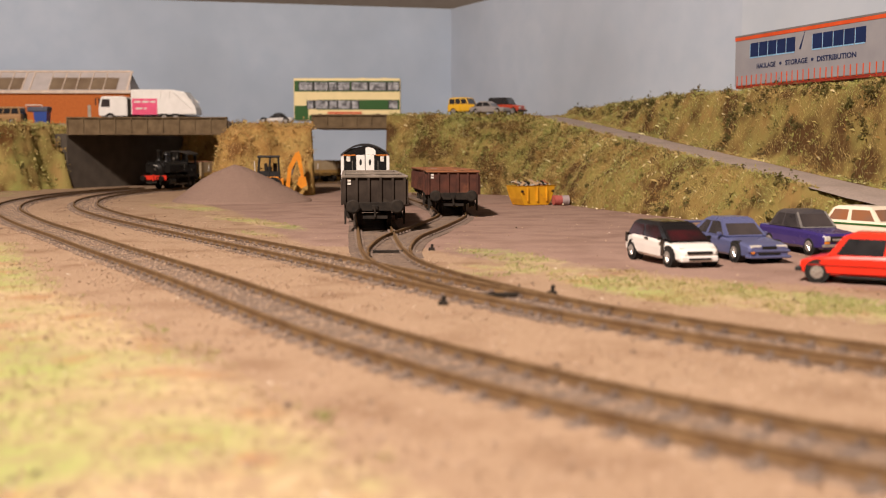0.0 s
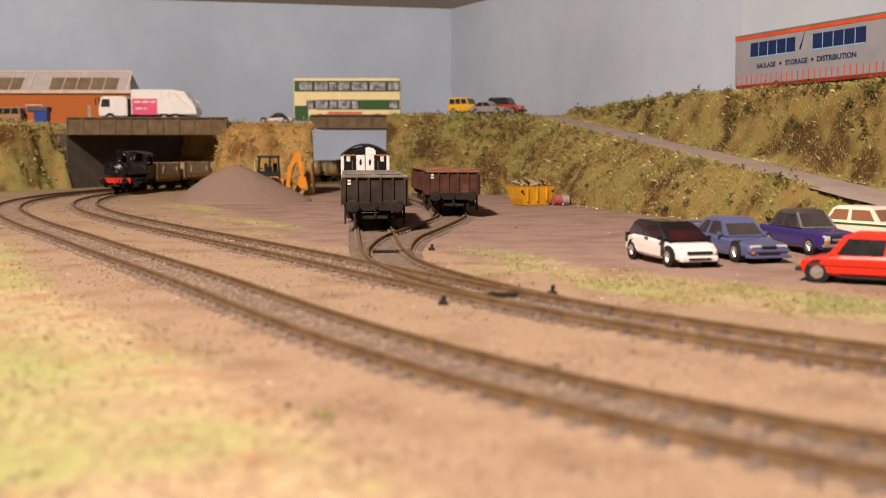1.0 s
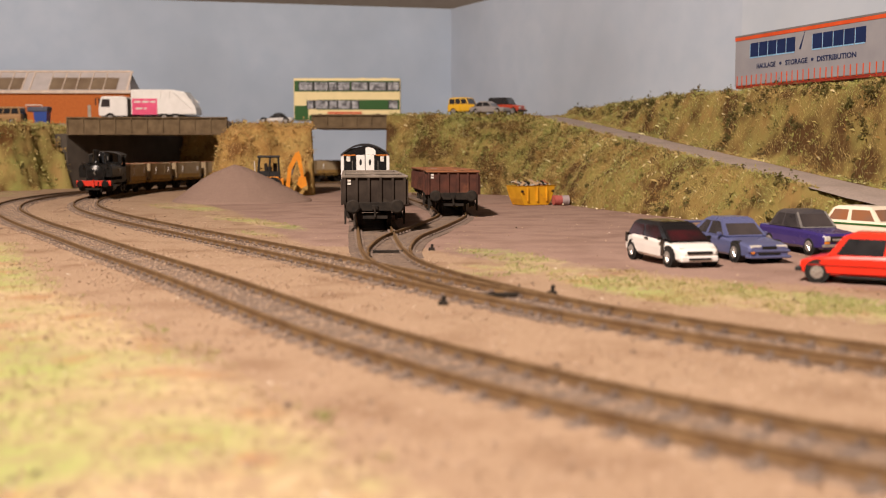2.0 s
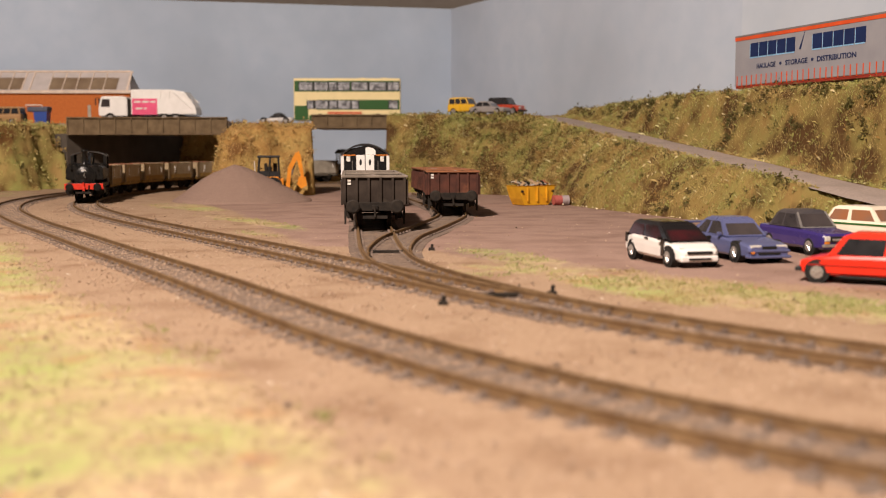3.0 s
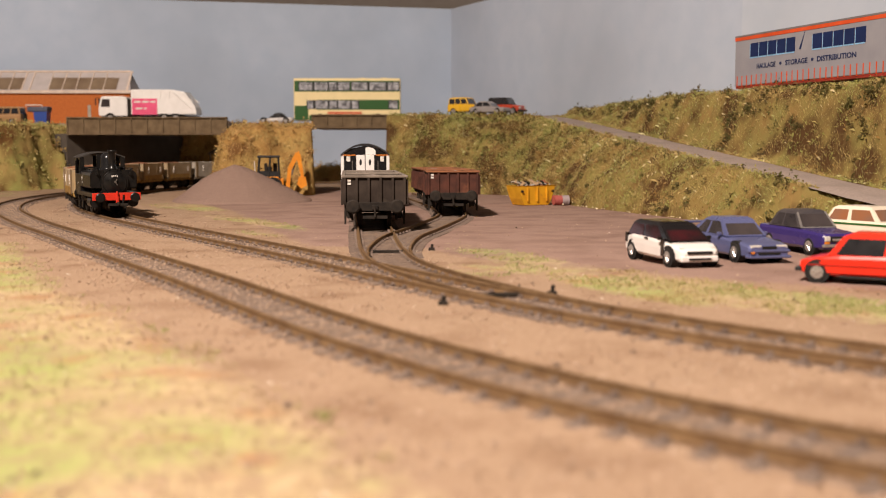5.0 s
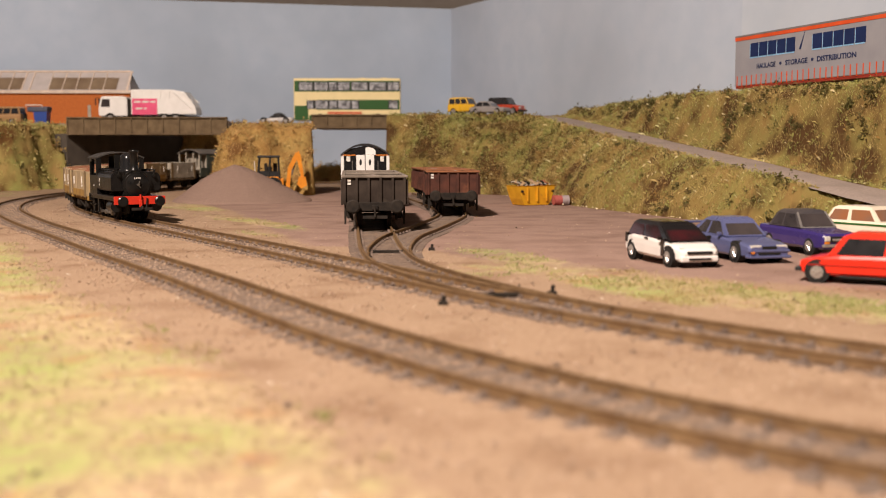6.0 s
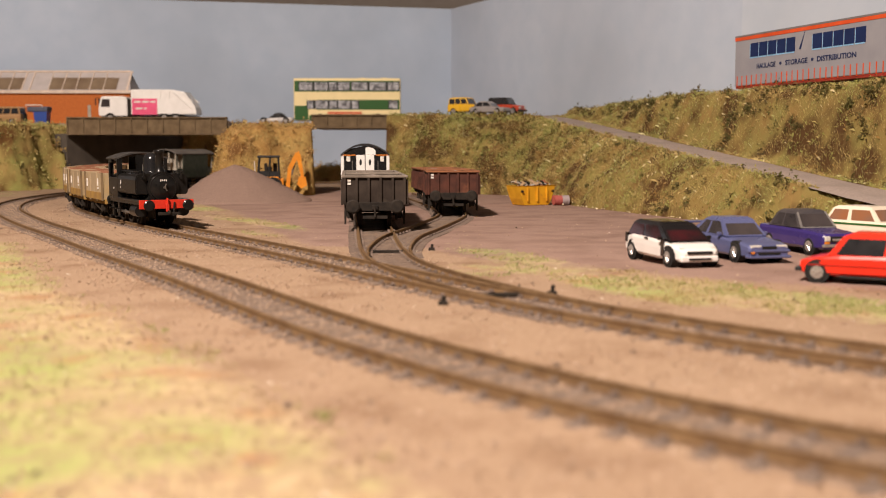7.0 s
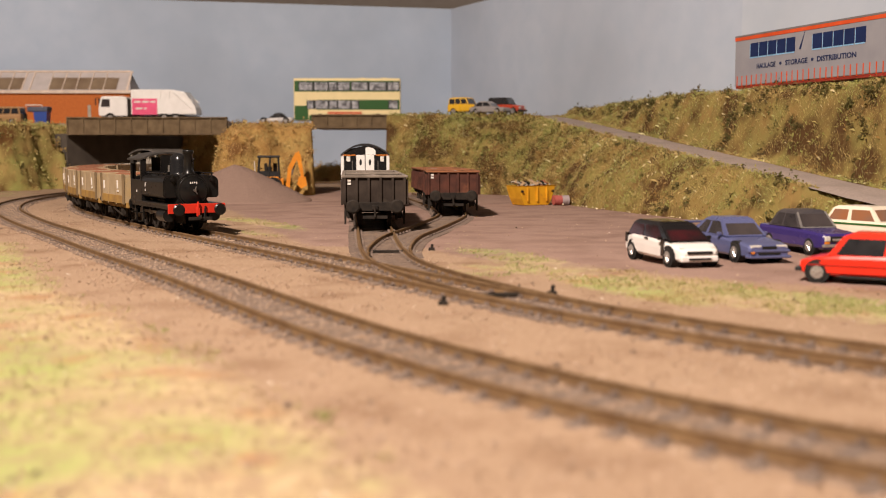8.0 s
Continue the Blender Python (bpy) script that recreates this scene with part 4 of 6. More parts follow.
def coach():
    root = thing("railway_coach", "white and black passenger coach with a gangway end", "coach")
    L, w = 120.0, 18.0
    white, black = WHITEP, mat("gloss_black_end", (0.012, 0.012, 0.013), None, 0.25, grain=200, coat=0.3)
    for side in (-1, 1):
        bm = BM()
        box(bm, -L, L - 1.2, *sorted((side * w, side * (w - 1))), 9, 38, 0.3)
        part("side_panel", bm, white, root)
        for i in range(12):
            bm = BM()
            x = -L + 14 + i * 18
            box(bm, x, x + 11, *sorted((side * (w - 0.1), side * (w + 0.15))), 24, 33, 0.1)
            part("window", bm, GLASSDARK, root)
    # end: black panels between white corner pillars, white doors in the middle
    bm = BM()
    for y0, y1 in ((-w, -w + 2.2), (w - 2.2, w)):
        box(bm, L - 1.2, L + 0.2, y0, y1, 9, 37, 0.2)
    part("corner_pillar", bm, white, root)
    bm = BM()
    pts = [(-w + 2.2, 9), (w - 2.2, 9), (w - 2.2, 38.5), (w * 0.6, 42.0), (0, 44.2), (-w * 0.6, 42.0), (-w + 2.2, 38.5)]
    prism(bm, pts, 0, L - 1.2, L)
    part("end_panel", bm, black, root)
    for y0, y1 in ((-6.6, -0.25), (0.25, 6.6)):
        bm = BM()
        box(bm, L, L + 0.9, y0, y1, 9, 37.4, 0.25)
        d = part("door", bm, white, root, "white gangway door with a small dark window")
        bm = BM()
        c = (y0 + y1) / 2
        pts = [(c + 0.95 * math.cos(a), 32 + 2.3 * math.sin(a)) for a in [2 * math.pi * i / 14 for i in range(14)]]
        prism(bm, pts, 0, L + 0.86, L + 1.05)
        part("window", bm, GLASSDARK, d)
    bm = BM()
    prism(bm, [(0.3, 37.6), (7.8, 37.6), (7.8, 40.4), (6.0, 42.4), (3.0, 43.2), (0.3, 43.0)], 0, L, L + 0.6)
    part("white_patch", bm, white, root)
    bm = BM()
    for y0, y1 in ((-w, -7), (7.9, w)):
        box(bm, L, L + 0.4, y0, y1, 37.0, 37.7)
    part("orange_line", bm, mat("orange_line", (0.65, 0.2, 0.03), None, 0.5, grain=200), root)
    for y in (-12.5, 12.5):
        bm = BM()
        box(bm, L, L + 0.7, y - 1.4, y + 1.4, 32.6, 36.4, 0.2)
        part("lamp_box", bm, CREAMW, root)
    bm = BM()
    rod(bm, (L + 0.4, -9.5, 22), (L + 0.4, -9.5, 33), 0.4, 6)
    rod(bm, (L + 0.4, 9.5, 22), (L + 0.4, 9.5, 33), 0.4, 6)
    part("handrail", bm, STEEL, root)
    bm = BM()
    arc_roof(bm, -L, L + 1.2, w + 0.2, 38.0, 46.0, 1.2, 16)
    part("roof", bm, mat("dark_gloss_roof", (0.03, 0.03, 0.032), (0.05, 0.048, 0.046), 0.35, grain=80), root, "dark glossy curved roof", smooth=False)
    bm = BM()
    box(bm, -L, L, -14, 14, 7, 9.2)
    for x in (-85, 85):
        box(bm, x - 20, x + 20, -13, 13, 3, 7, 0.5)
    part("underframe", bm, UNDER, root)
    for x in (-98, -72, 72, 98):
        wheelset(root, x, 6.0)
    buffer_stock(root, L + 0.4, 1, 11.6, 12, 3.6)
    return root


stand(coach(), SIDING_D, way_at_y(SIDING_D, 796) + 120, 170)


# ---- road vehicles; local x runs forward, z is up from the ground ----
def paint(name, a, rough=0.28, metal=0.0, coat=0.4):
    return mat(name, a, tuple(c * 0.92 for c in a), rough, metal, grain=90, coat=coat)


def pane(parent, quad, u0, u1, v0, v1, m, name="window", thick=0.25):
    """A thin pane on a face given by four corners: lower left, lower right, upper right, upper left."""
    a, b, c, d = [Vector(p) for p in quad]
    def at(u, v):
        return (a * (1 - u) + b * u) * (1 - v) + (d * (1 - u) + c * u) * v
    n = (b - a).cross(d - a).normalized()
    bm = BM()
    pts = [at(u0, v0), at(u1, v0), at(u1, v1), at(u0, v1)]
    lo = [bm.verts.new(p - n * 0.15) for p in pts]
    hi = [bm.verts.new(p + n * thick * 0.6) for p in pts]
    bm.faces.new(hi)
    bm.faces.new(lo[::-1])
    for i in range(4):
        bm.faces.new((lo[i], lo[(i + 1) % 4], hi[(i + 1) % 4], hi[i]))
    return part(name, bm, m, parent)


def hull(bm, stations, n=4):
    """Car body: stations of x, half width, sill height, shoulder height, and how far the top edge is drawn in."""
    rings = []
    for x, w, z0, z1, tuck in stations:
        zm = z0 + (z1 - z0) * 0.55
        half = [(w * 0.88, z0), (w * 0.99, z0 + (z1 - z0) * 0.14), (w, zm), (w * 0.985, z0 + (z1 - z0) * 0.82), (w * 0.95 - tuck * 0.4, z0 + (z1 - z0) * 0.95), (w * 0.82 - tuck, z1)]
        rings.append([(x, y, z) for y, z in half] + [(x, -y, z) for y, z in reversed(half)])
    loft(bm, rings)


def car(name, label, body, spec, x, y, z, turn, roof=None, trim=None, rims=CHROME, glass=GLASSDARK, group="", cat="car", pillars=None):
    """spec: stations, cabin (base back, base front, roof back, roof front, belt, roof, base half width, roof half width), wheels (x back, x front, radius, half track)."""
    root = thing(name, label, cat, x, y, z, turn, group)
    bm = BM()
    hull(bm, spec["hull"])
    part("body", bm, body, root, smooth=False)
    cb, cf, rb, rf, zb, zr, wb, wr = spec["cabin"]
    B = [(cb, -wb, zb), (cf, -wb, zb), (cf, wb, zb), (cb, wb, zb)]
    R = [(rb, -wr, zr), (rf, -wr, zr), (rf, wr, zr), (rb, wr, zr)]
    bm = BM()
    mid = [tuple(Vector(p) * 0.12 + Vector(q) * 0.88 + Vector((0, 0, 0.25))) for p, q in zip(B, R)]
    ctr = (Vector(R[0]) + Vector(R[2])) / 2
    top = [tuple(ctr + (Vector(q) - ctr) * 0.86 + Vector((0, 0, 0.45))) for q in R]
    loft(bm, [B, mid, top])
    bmesh.ops.bevel(bm, geom=[e for e in bm.edges], offset=0.35, segments=2, affect="EDGES")
    cabin = part("cabin", bm, roof or body, root, smooth=False)
    rails = spec.get("sides", ((0.06, 0.46), (0.52, 0.94)))
    for u0, u1 in rails:
        pane(root, (B[0], B[1], R[1], R[0]), u0, u1, 0.10, 0.82, glass, "side_window")
        pane(root, (B[2], B[3], R[3], R[2]), 1 - u1, 1 - u0, 0.10, 0.82, glass, "side_window")
    pane(root, (B[1], B[2], R[2], R[1]), 0.07, 0.93, 0.08, 0.86, glass, "windscreen")
    pane(root, (B[3], B[0], R[0], R[3]), 0.08, 0.92, 0.12, 0.84, glass, "rear_window")
    if trim:
        for u in (0.035, 0.965):
            pane(root, (B[1], B[2], R[2], R[1]), u - 0.025, u + 0.025, 0.02, 0.92, trim, "screen_trim", 0.5)
        pane(root, (B[1], B[2], R[2], R[1]), 0.03, 0.97, 0.0, 0.06, trim, "screen_trim", 0.5)
    xb, xf, r, tr = spec["wheels"]
    for wx in (xb, xf):
        for side in (-1, 1):
            bm = BM()
            y0, y1 = side * (tr - 3.4), side * (tr + spec.get("arch", 0.25))
            rod(bm, (wx, y0, r + 0.2), (wx, y1, r + 0.2), r + 0.75, 22)
            part("wheel_arch", bm, TYRE, root)
            bm = BM()
            rod(bm, (wx, side * (tr - 2.6), r), (wx, side * (tr + 0.2), r), r, 24)
            rod(bm, (wx, side * (tr + 0.2), r), (wx, side * (tr + 0.55), r), r * 0.97, 24, r * 0.86)
            t = part("wheel", bm, TYRE, root)
            bm = BM()
            rod(bm, (wx, side * (tr + 0.3), r), (wx, side * (tr + 0.62), r), r * 0.64, 20)
            for i in range(5):
                a = 2 * math.pi * i / 5 + 0.3
                rod(bm, (wx, side * (tr + 0.7), r), (wx + math.cos(a) * r * 0.58, side * (tr + 0.66), r + math.sin(a) * r * 0.58), r * 0.09, 5)
            rod(bm, (wx, side * (tr + 0.6), r), (wx, side * (tr + 0.95), r), r * 0.2, 10)
            part("rim", bm, rims, t)
    for nm, m, bev, boxes in spec.get("bits", ()):
        for b in boxes:
            bm = BM()
            box(bm, *b, bev)
            part(nm, bm, m, root)
    return root


LENS = mat("lamp_lens", (0.7, 0.68, 0.62), None, 0.15, grain=300, coat=0.5)
AMBER = mat("amber_lens", (0.75, 0.25, 0.03), None, 0.2, grain=300)
BLACKTRIM = mat("black_trim", (0.02, 0.02, 0.02), None, 0.5, grain=300)
SMARTWHITE = paint("warm_white_gloss", (0.84, 0.82, 0.78), 0.22)
SMARTBLACK = paint("gloss_black", (0.012, 0.011, 0.012), 0.15)
REDGLASS = mat("dark_red_glazing", (0.018, 0.008, 0.010), (0.06, 0.010, 0.014), 0.1, grain=90, coat=0.6)
BLUEMET = paint("metallic_slate_blue", (0.16, 0.18, 0.36), 0.3, 0.4)
INDIGO = paint("deep_indigo", (0.045, 0.03, 0.16), 0.25)
CREAM = paint("cream_white", (0.80, 0.72, 0.58), 0.3)
FIERY = paint("signal_red", (0.72, 0.03, 0.012), 0.35)
GREYGLASS = mat("clear_grey_glazing", (0.03, 0.027, 0.028), (0.075, 0.062, 0.06), 0.16, grain=60, coat=0.15)

# compact white city car with black upper works
car("compact_car", "white compact hatchback car with black roof and pillars", SMARTWHITE,
    {"hull": [(-25.2, 7.4, 4.4, 8.6, 1.0), (-24.2, 9.0, 2.8, 9.6, 0.8), (-17, 9.6, 2.4, 10.3, 0.3), (0, 9.7, 2.2, 9.9, 0.2), (11, 9.6, 2.2, 9.2, 0.6), (16.5, 9.2, 2.2, 8.4, 1.2), (20.2, 8.0, 2.4, 7.0, 1.6), (21.6, 6.2, 3.0, 5.6, 1.6)],
     "cabin": (-23.6, 14.6, -19.6, 2.6, 8.9, 15.4, 9.0, 7.0), "wheels": (-17.2, 14.4, 3.45, 9.3), "sides": ((0.05, 0.40), (0.46, 0.86)),
     "bits": [("grille", BLACKTRIM, 0.2, [(20.0, 22.0, -5.2, 5.2, 4.9, 6.0), (20.4, 22.3, -4.6, 4.6, 2.7, 3.5)]), ("headlight", LENS, 0.3, [(18.4, 20.2, -7.4, -5.2, 6.0, 7.3), (18.4, 20.2, 5.2, 7.4, 6.0, 7.3)]),
              ("mirror", SMARTBLACK, 0.3, [(8.2, 9.8, -11.2, -9.4, 9.4, 10.8), (8.2, 9.8, 9.4, 11.2, 9.4, 10.8)]),
              ("black_pillar", SMARTBLACK, 0.1, [(8.6, 11.4, -9.75, -9.3, 3.4, 10.2), (8.6, 11.4, 9.3, 9.75, 3.4, 10.2), (-23.8, -21.8, -9.5, -8.6, 6.5, 10.2), (-23.8, -21.8, 8.6, 9.5, 6.5, 10.2)]),
              ("bumper", SMARTWHITE, 0.5, [(18.2, 21.9, -7.6, 7.6, 2.0, 4.2)]), ("door_handle", SMARTBLACK, 0.1, [(-5.5, -2.4, -9.9, -9.6, 9.0, 9.6)])]},
    90, 414.9, 0.4, -75.1, roof=SMARTBLACK, glass=REDGLASS, group="cars parked in the yard")

# slate-blue hatchback with a tall spoiler
SLATE = car("hatchback_car", "metallic slate-blue hatchback car with a rear spoiler", BLUEMET,
    {"hull": [(-27.5, 8.4, 4.2, 9.4, 0.8), (-26, 9.8, 3.0, 10.2, 0.6), (-16, 10.5, 2.3, 10.4, 0.3), (4, 10.6, 2.2, 9.8, 0.4), (12, 10.5, 2.2, 9.4, 0.9), (22, 10.0, 2.2, 8.2, 1.2), (26, 9.4, 2.4, 7.3, 1.2), (27.2, 8.6, 2.8, 6.6, 0.8)],
     "cabin": (-24, 9.5, -11, 0.5, 9.6, 17.0, 9.6, 7.4), "wheels": (-16.5, 17.2, 3.9, 10.1), "sides": ((0.16, 0.44), (0.52, 0.92)),
     "bits": [("headlight", LENS, 0.2, [(25.8, 27.1, -8.4, -3.6, 5.9, 7.4), (25.8, 27.1, 3.6, 8.4, 5.9, 7.4)]), ("grille", BLACKTRIM, 0.1, [(26.3, 27.45, -3.3, 3.3, 5.7, 6.9), (26.6, 27.6, -5.0, 5.0, 3.4, 4.4)]),
              ("bumper", BLUEMET, 0.4, [(24.6, 28.4, -9.8, 9.8, 2.0, 3.1), (25.5, 27.7, -9.6, 9.6, 4.4, 5.5)]), ("spoiler", BLUEMET, 0.3, [(-29.5, -24, -9.4, 9.4, 13.4, 14.3), (-27.4, -24.6, -8.8, -7.8, 9.4, 13.6), (-27.4, -24.6, 7.8, 8.8, 9.4, 13.6)]),
              ("fog_lamp", AMBER, 0.1, [(27.0, 27.8, -8.6, -7.0, 3.9, 4.7)]), ("mirror", BLUEMET, 0.3, [(4.6, 6.2, -12, -10, 10.0, 11.4), (4.6, 6.2, 10, 12, 10.0, 11.4)])]},
    119.6, 434.4, 0.4, -75.1, trim=BLUEMET, glass=GREYGLASS, group="cars parked in the yard")

SLATE.scale = (0.94, 0.94, 0.94)

# indigo saloon
DARKBLUE = car("saloon_car", "deep indigo two-door saloon car with chrome bumper", INDIGO,
    {"hull": [(-26, 8.6, 4.2, 10.4, 0.6), (-24.8, 9.4, 3.2, 11.2, 0.5), (-12, 9.9, 2.6, 11.2, 0.3), (4, 9.9, 2.5, 10.9, 0.4), (12, 9.9, 2.5, 10.7, 0.8), (22, 9.7, 2.6, 10.0, 1.0), (24.8, 9.4, 3.0, 9.6, 0.9), (25.6, 8.9, 4.2, 8.8, 0.8)],
     "cabin": (-18, 8.5, -11.5, 1.8, 10.8, 18.2, 9.2, 7.4), "wheels": (-15.5, 15.6, 3.75, 9.4), "sides": ((0.10, 0.42), (0.48, 0.92)),
     "bits": [("bumper", CHROME, 0.3, [(25.2, 26.8, -9.8, 9.8, 4.0, 5.2), (-27, -25.6, -9.6, 9.6, 4.2, 5.4)]), ("grille", BLACKTRIM, 0.1, [(25.3, 26.1, -6.0, 6.0, 6.0, 8.4)]), ("grille_trim", CHROME, 0.1, [(25.9, 26.35, -5.2, 5.2, 6.6, 7.6)]),
              ("headlight", LENS, 0.4, [(25.0, 26.3, -8.8, -6.2, 6.4, 8.7), (25.0, 26.3, 6.2, 8.8, 6.4, 8.7)]), ("indicator", AMBER, 0.1, [(25.6, 26.4, -8.8, -6.6, 5.3, 6.3), (25.6, 26.4, 6.6, 8.8, 5.3, 6.3)])]},
    158, 460.3, 0.4, -75.1, roof=mat("dusty_dark_roof", (0.05, 0.045, 0.05), (0.09, 0.08, 0.075), 0.45, grain=90), trim=CHROME, glass=GREYGLASS, group="cars parked in the yard")

DARKBLUE.scale = (0.96, 0.96, 0.96)

# cream saloon with a green flash
car("saloon_car", "cream-white saloon car with a green side stripe", CREAM,
    {"hull": [(-26, 8.8, 4.2, 10.4, 0.6), (-24.8, 9.6, 3.2, 11.2, 0.5), (-12, 10.2, 2.6, 11.2, 0.3), (6, 10.2, 2.5, 11.0, 0.4), (14, 10.1, 2.5, 10.7, 0.8), (24, 9.8, 2.6, 10.0, 1.0), (26.6, 9.2, 3.4, 9.2, 0.9)],
     "cabin": (-22, 8.5, -17.5, 2.8, 10.2, 16.9, 9.4, 7.8), "wheels": (-15.5, 16.2, 3.75, 9.7), "sides": ((0.07, 0.42), (0.50, 0.93)),
     "bits": [("stripe", mat("green_stripe", (0.03, 0.13, 0.025), None, 0.4, grain=200), 0.0, [(-24, 22, -10.36, -10.1, 8.9, 9.7), (-24, 22, 10.1, 10.36, 8.9, 9.7)]), ("bumper", CHROME, 0.3, [(26.0, 27.4, -9.6, 9.6, 4.0, 5.2)]), ("headlight", LENS, 0.3, [(26.2, 27.0, -8.8, -6.2, 6.4, 8.7), (26.2, 27.0, 6.2, 8.8, 6.4, 8.7)])]},
    201, 492.7, 0.6, -58.9, trim=CREAM, glass=mat("amber_grey_glazing", (0.30, 0.12, 0.05), (0.16, 0.13, 0.11), 0.1, grain=50, coat=0.6), group="cars parked in the yard")

# red hatchback, side on
car("hatchback_car", "bright red boxy hatchback car with black windows", FIERY,
    {"hull": [(-23.5, 8.4, 4.0, 9.2, 0.5), (-22.5, 9.4, 2.8, 9.8, 0.4), (-8, 9.8, 2.3, 9.6, 0.3), (10, 9.8, 2.3, 9.2, 0.4), (15, 9.7, 2.3, 8.7, 0.6), (20.5, 9.4, 2.5, 7.6, 0.8), (22.6, 9.0, 3.2, 7.0, 0.6)],
     "cabin": (-22, 14.2, -18.5, 8.6, 8.6, 16.0, 9.2, 7.8), "wheels": (-13.8, 17.0, 3.3, 9.3), "sides": ((0.08, 0.44), (0.52, 0.93)),
     "bits": [("bumper", BLACKTRIM, 0.3, [(22.0, 24.2, -9.4, 9.4, 3.4, 4.8), (-24.8, -23, -9.4, 9.4, 3.4, 4.8)]), ("headlight", LENS, 0.2, [(22.2, 22.9, -8.2, -5.4, 5.0, 6.8), (22.2, 22.9, 5.4, 8.2, 5.0, 6.8)]), ("side_strip", paint("dark_red_strip", (0.4, 0.015, 0.01)), 0.0, [(-21, 20, 9.78, 9.95, 5.6, 6.0), (-21, 20, -9.95, -9.78, 5.6, 6.0)]),
              ("sill", BLACKTRIM, 0.1, [(-10, 10, -9.6, 9.6, 1.8, 2.4)])]},
    143.4, 350.1, 0.4, 148.9, trim=None, group="cars parked in the yard")

# cars on the upper road
SILVER = paint("silver_metal", (0.62, 0.6, 0.58), 0.25, 0.3)
sport = {"hull": [(-22, 7.4, 3.6, 7.2, 0.8), (-20, 8.6, 2.4, 8.2, 0.6), (-8, 9.2, 2.0, 8.0, 0.3), (8, 9.2, 2.0, 7.2, 0.6), (18, 8.4, 2.0, 5.8, 1.2), (22, 6.4, 2.6, 4.6, 1.2)],
         "cabin": (-17, 8, -8, -1, 7.2, 13.2, 8.2, 5.8), "wheels": (-13.5, 14, 3.5, 8.8), "bits": [("headlight", LENS, 0.2, [(18.4, 20.4, -7.2, -5, 4.4, 5.4), (18.4, 20.4, 5, 7.2, 4.4, 5.4)])]}
car("sports_car", "silver open-topped sports car with dark hood", SILVER, sport, -209, 1340.3, DECK, 180, roof=BLACKTRIM, group="cars on the upper road")
jeep = {"hull": [(-24, 9.4, 5.2, 13.2, 0.4), (-22.6, 10.4, 4.2, 13.8, 0.3), (0, 10.6, 4.0, 13.6, 0.2), (10, 10.5, 4.0, 13.2, 0.4), (22, 10.0, 4.2, 12.0, 0.8), (23.6, 9.2, 5.0, 10.6, 0.6)],
        "cabin": (-23, 9, -22, 4, 13.2, 22.0, 9.6, 8.6), "wheels": (-14, 15, 4.6, 10.0), "sides": ((0.05, 0.33), (0.37, 0.63), (0.67, 0.95)),
        "bits": [("headlight", LENS, 0.3, [(23, 24.2, -8, -5, 8, 10.6), (23, 24.2, 5, 8, 8, 10.6)]), ("bumper", BLACKTRIM, 0.3, [(23, 25, -10, 10, 4.2, 6.4)]), ("spare_wheel", TYRE, 1.2, [(-26.5, -24, -4.4, 4.4, 6, 14.8)])]}
YELLOW_CAR = car("off_road_car", "yellow off-road car with a pale roof", paint("warm_yellow", (0.72, 0.42, 0.03)), dict(jeep), 27, 1213.3, 83, -36.8, roof=paint("yellow_cream_roof", (0.70, 0.45, 0.08)), group="cars on the upper road")
GREY_CAR = car("saloon_car", "dull grey saloon car beside off-road cars", paint("dull_grey", (0.28, 0.26, 0.25), 0.4), {"hull": [(-25, 8.6, 4.2, 9.4, 0.6), (-12, 9.9, 2.6, 10.2, 0.3), (6, 9.9, 2.5, 9.9, 0.4), (23, 9.4, 2.6, 8.6, 1.0), (25, 8.9, 4.2, 7.8, 0.8)], "cabin": (-20, 9, -12, 0, 9.8, 16.2, 9.0, 7.2), "wheels": (-15, 15.6, 3.6, 9.3)}, 52, 1184.8, 82.5, -34.6, group="cars on the upper road")
RED_CAR = car("off_road_car", "red off-road car with a black canvas top", paint("dull_red", (0.42, 0.06, 0.03)), dict(jeep), 72, 1218.4, 83, -34.6, roof=BLACKTRIM, group="cars on the upper road")
for ob in (YELLOW_CAR, GREY_CAR, RED_CAR):
    ob.scale = (0.88, 0.88, 0.88)
car("off_road_car", "bronze off-road car parked by a blue bin", paint("bronze", (0.45, 0.27, 0.13), 0.3, 0.3), dict(jeep), -512, 1249.6, 71.2, 180, group="cars on the upper road")


BUSGLASS = mat("pale_bus_glazing", (0.46, 0.47, 0.50), (0.10, 0.10, 0.11), 0.2, grain=170)


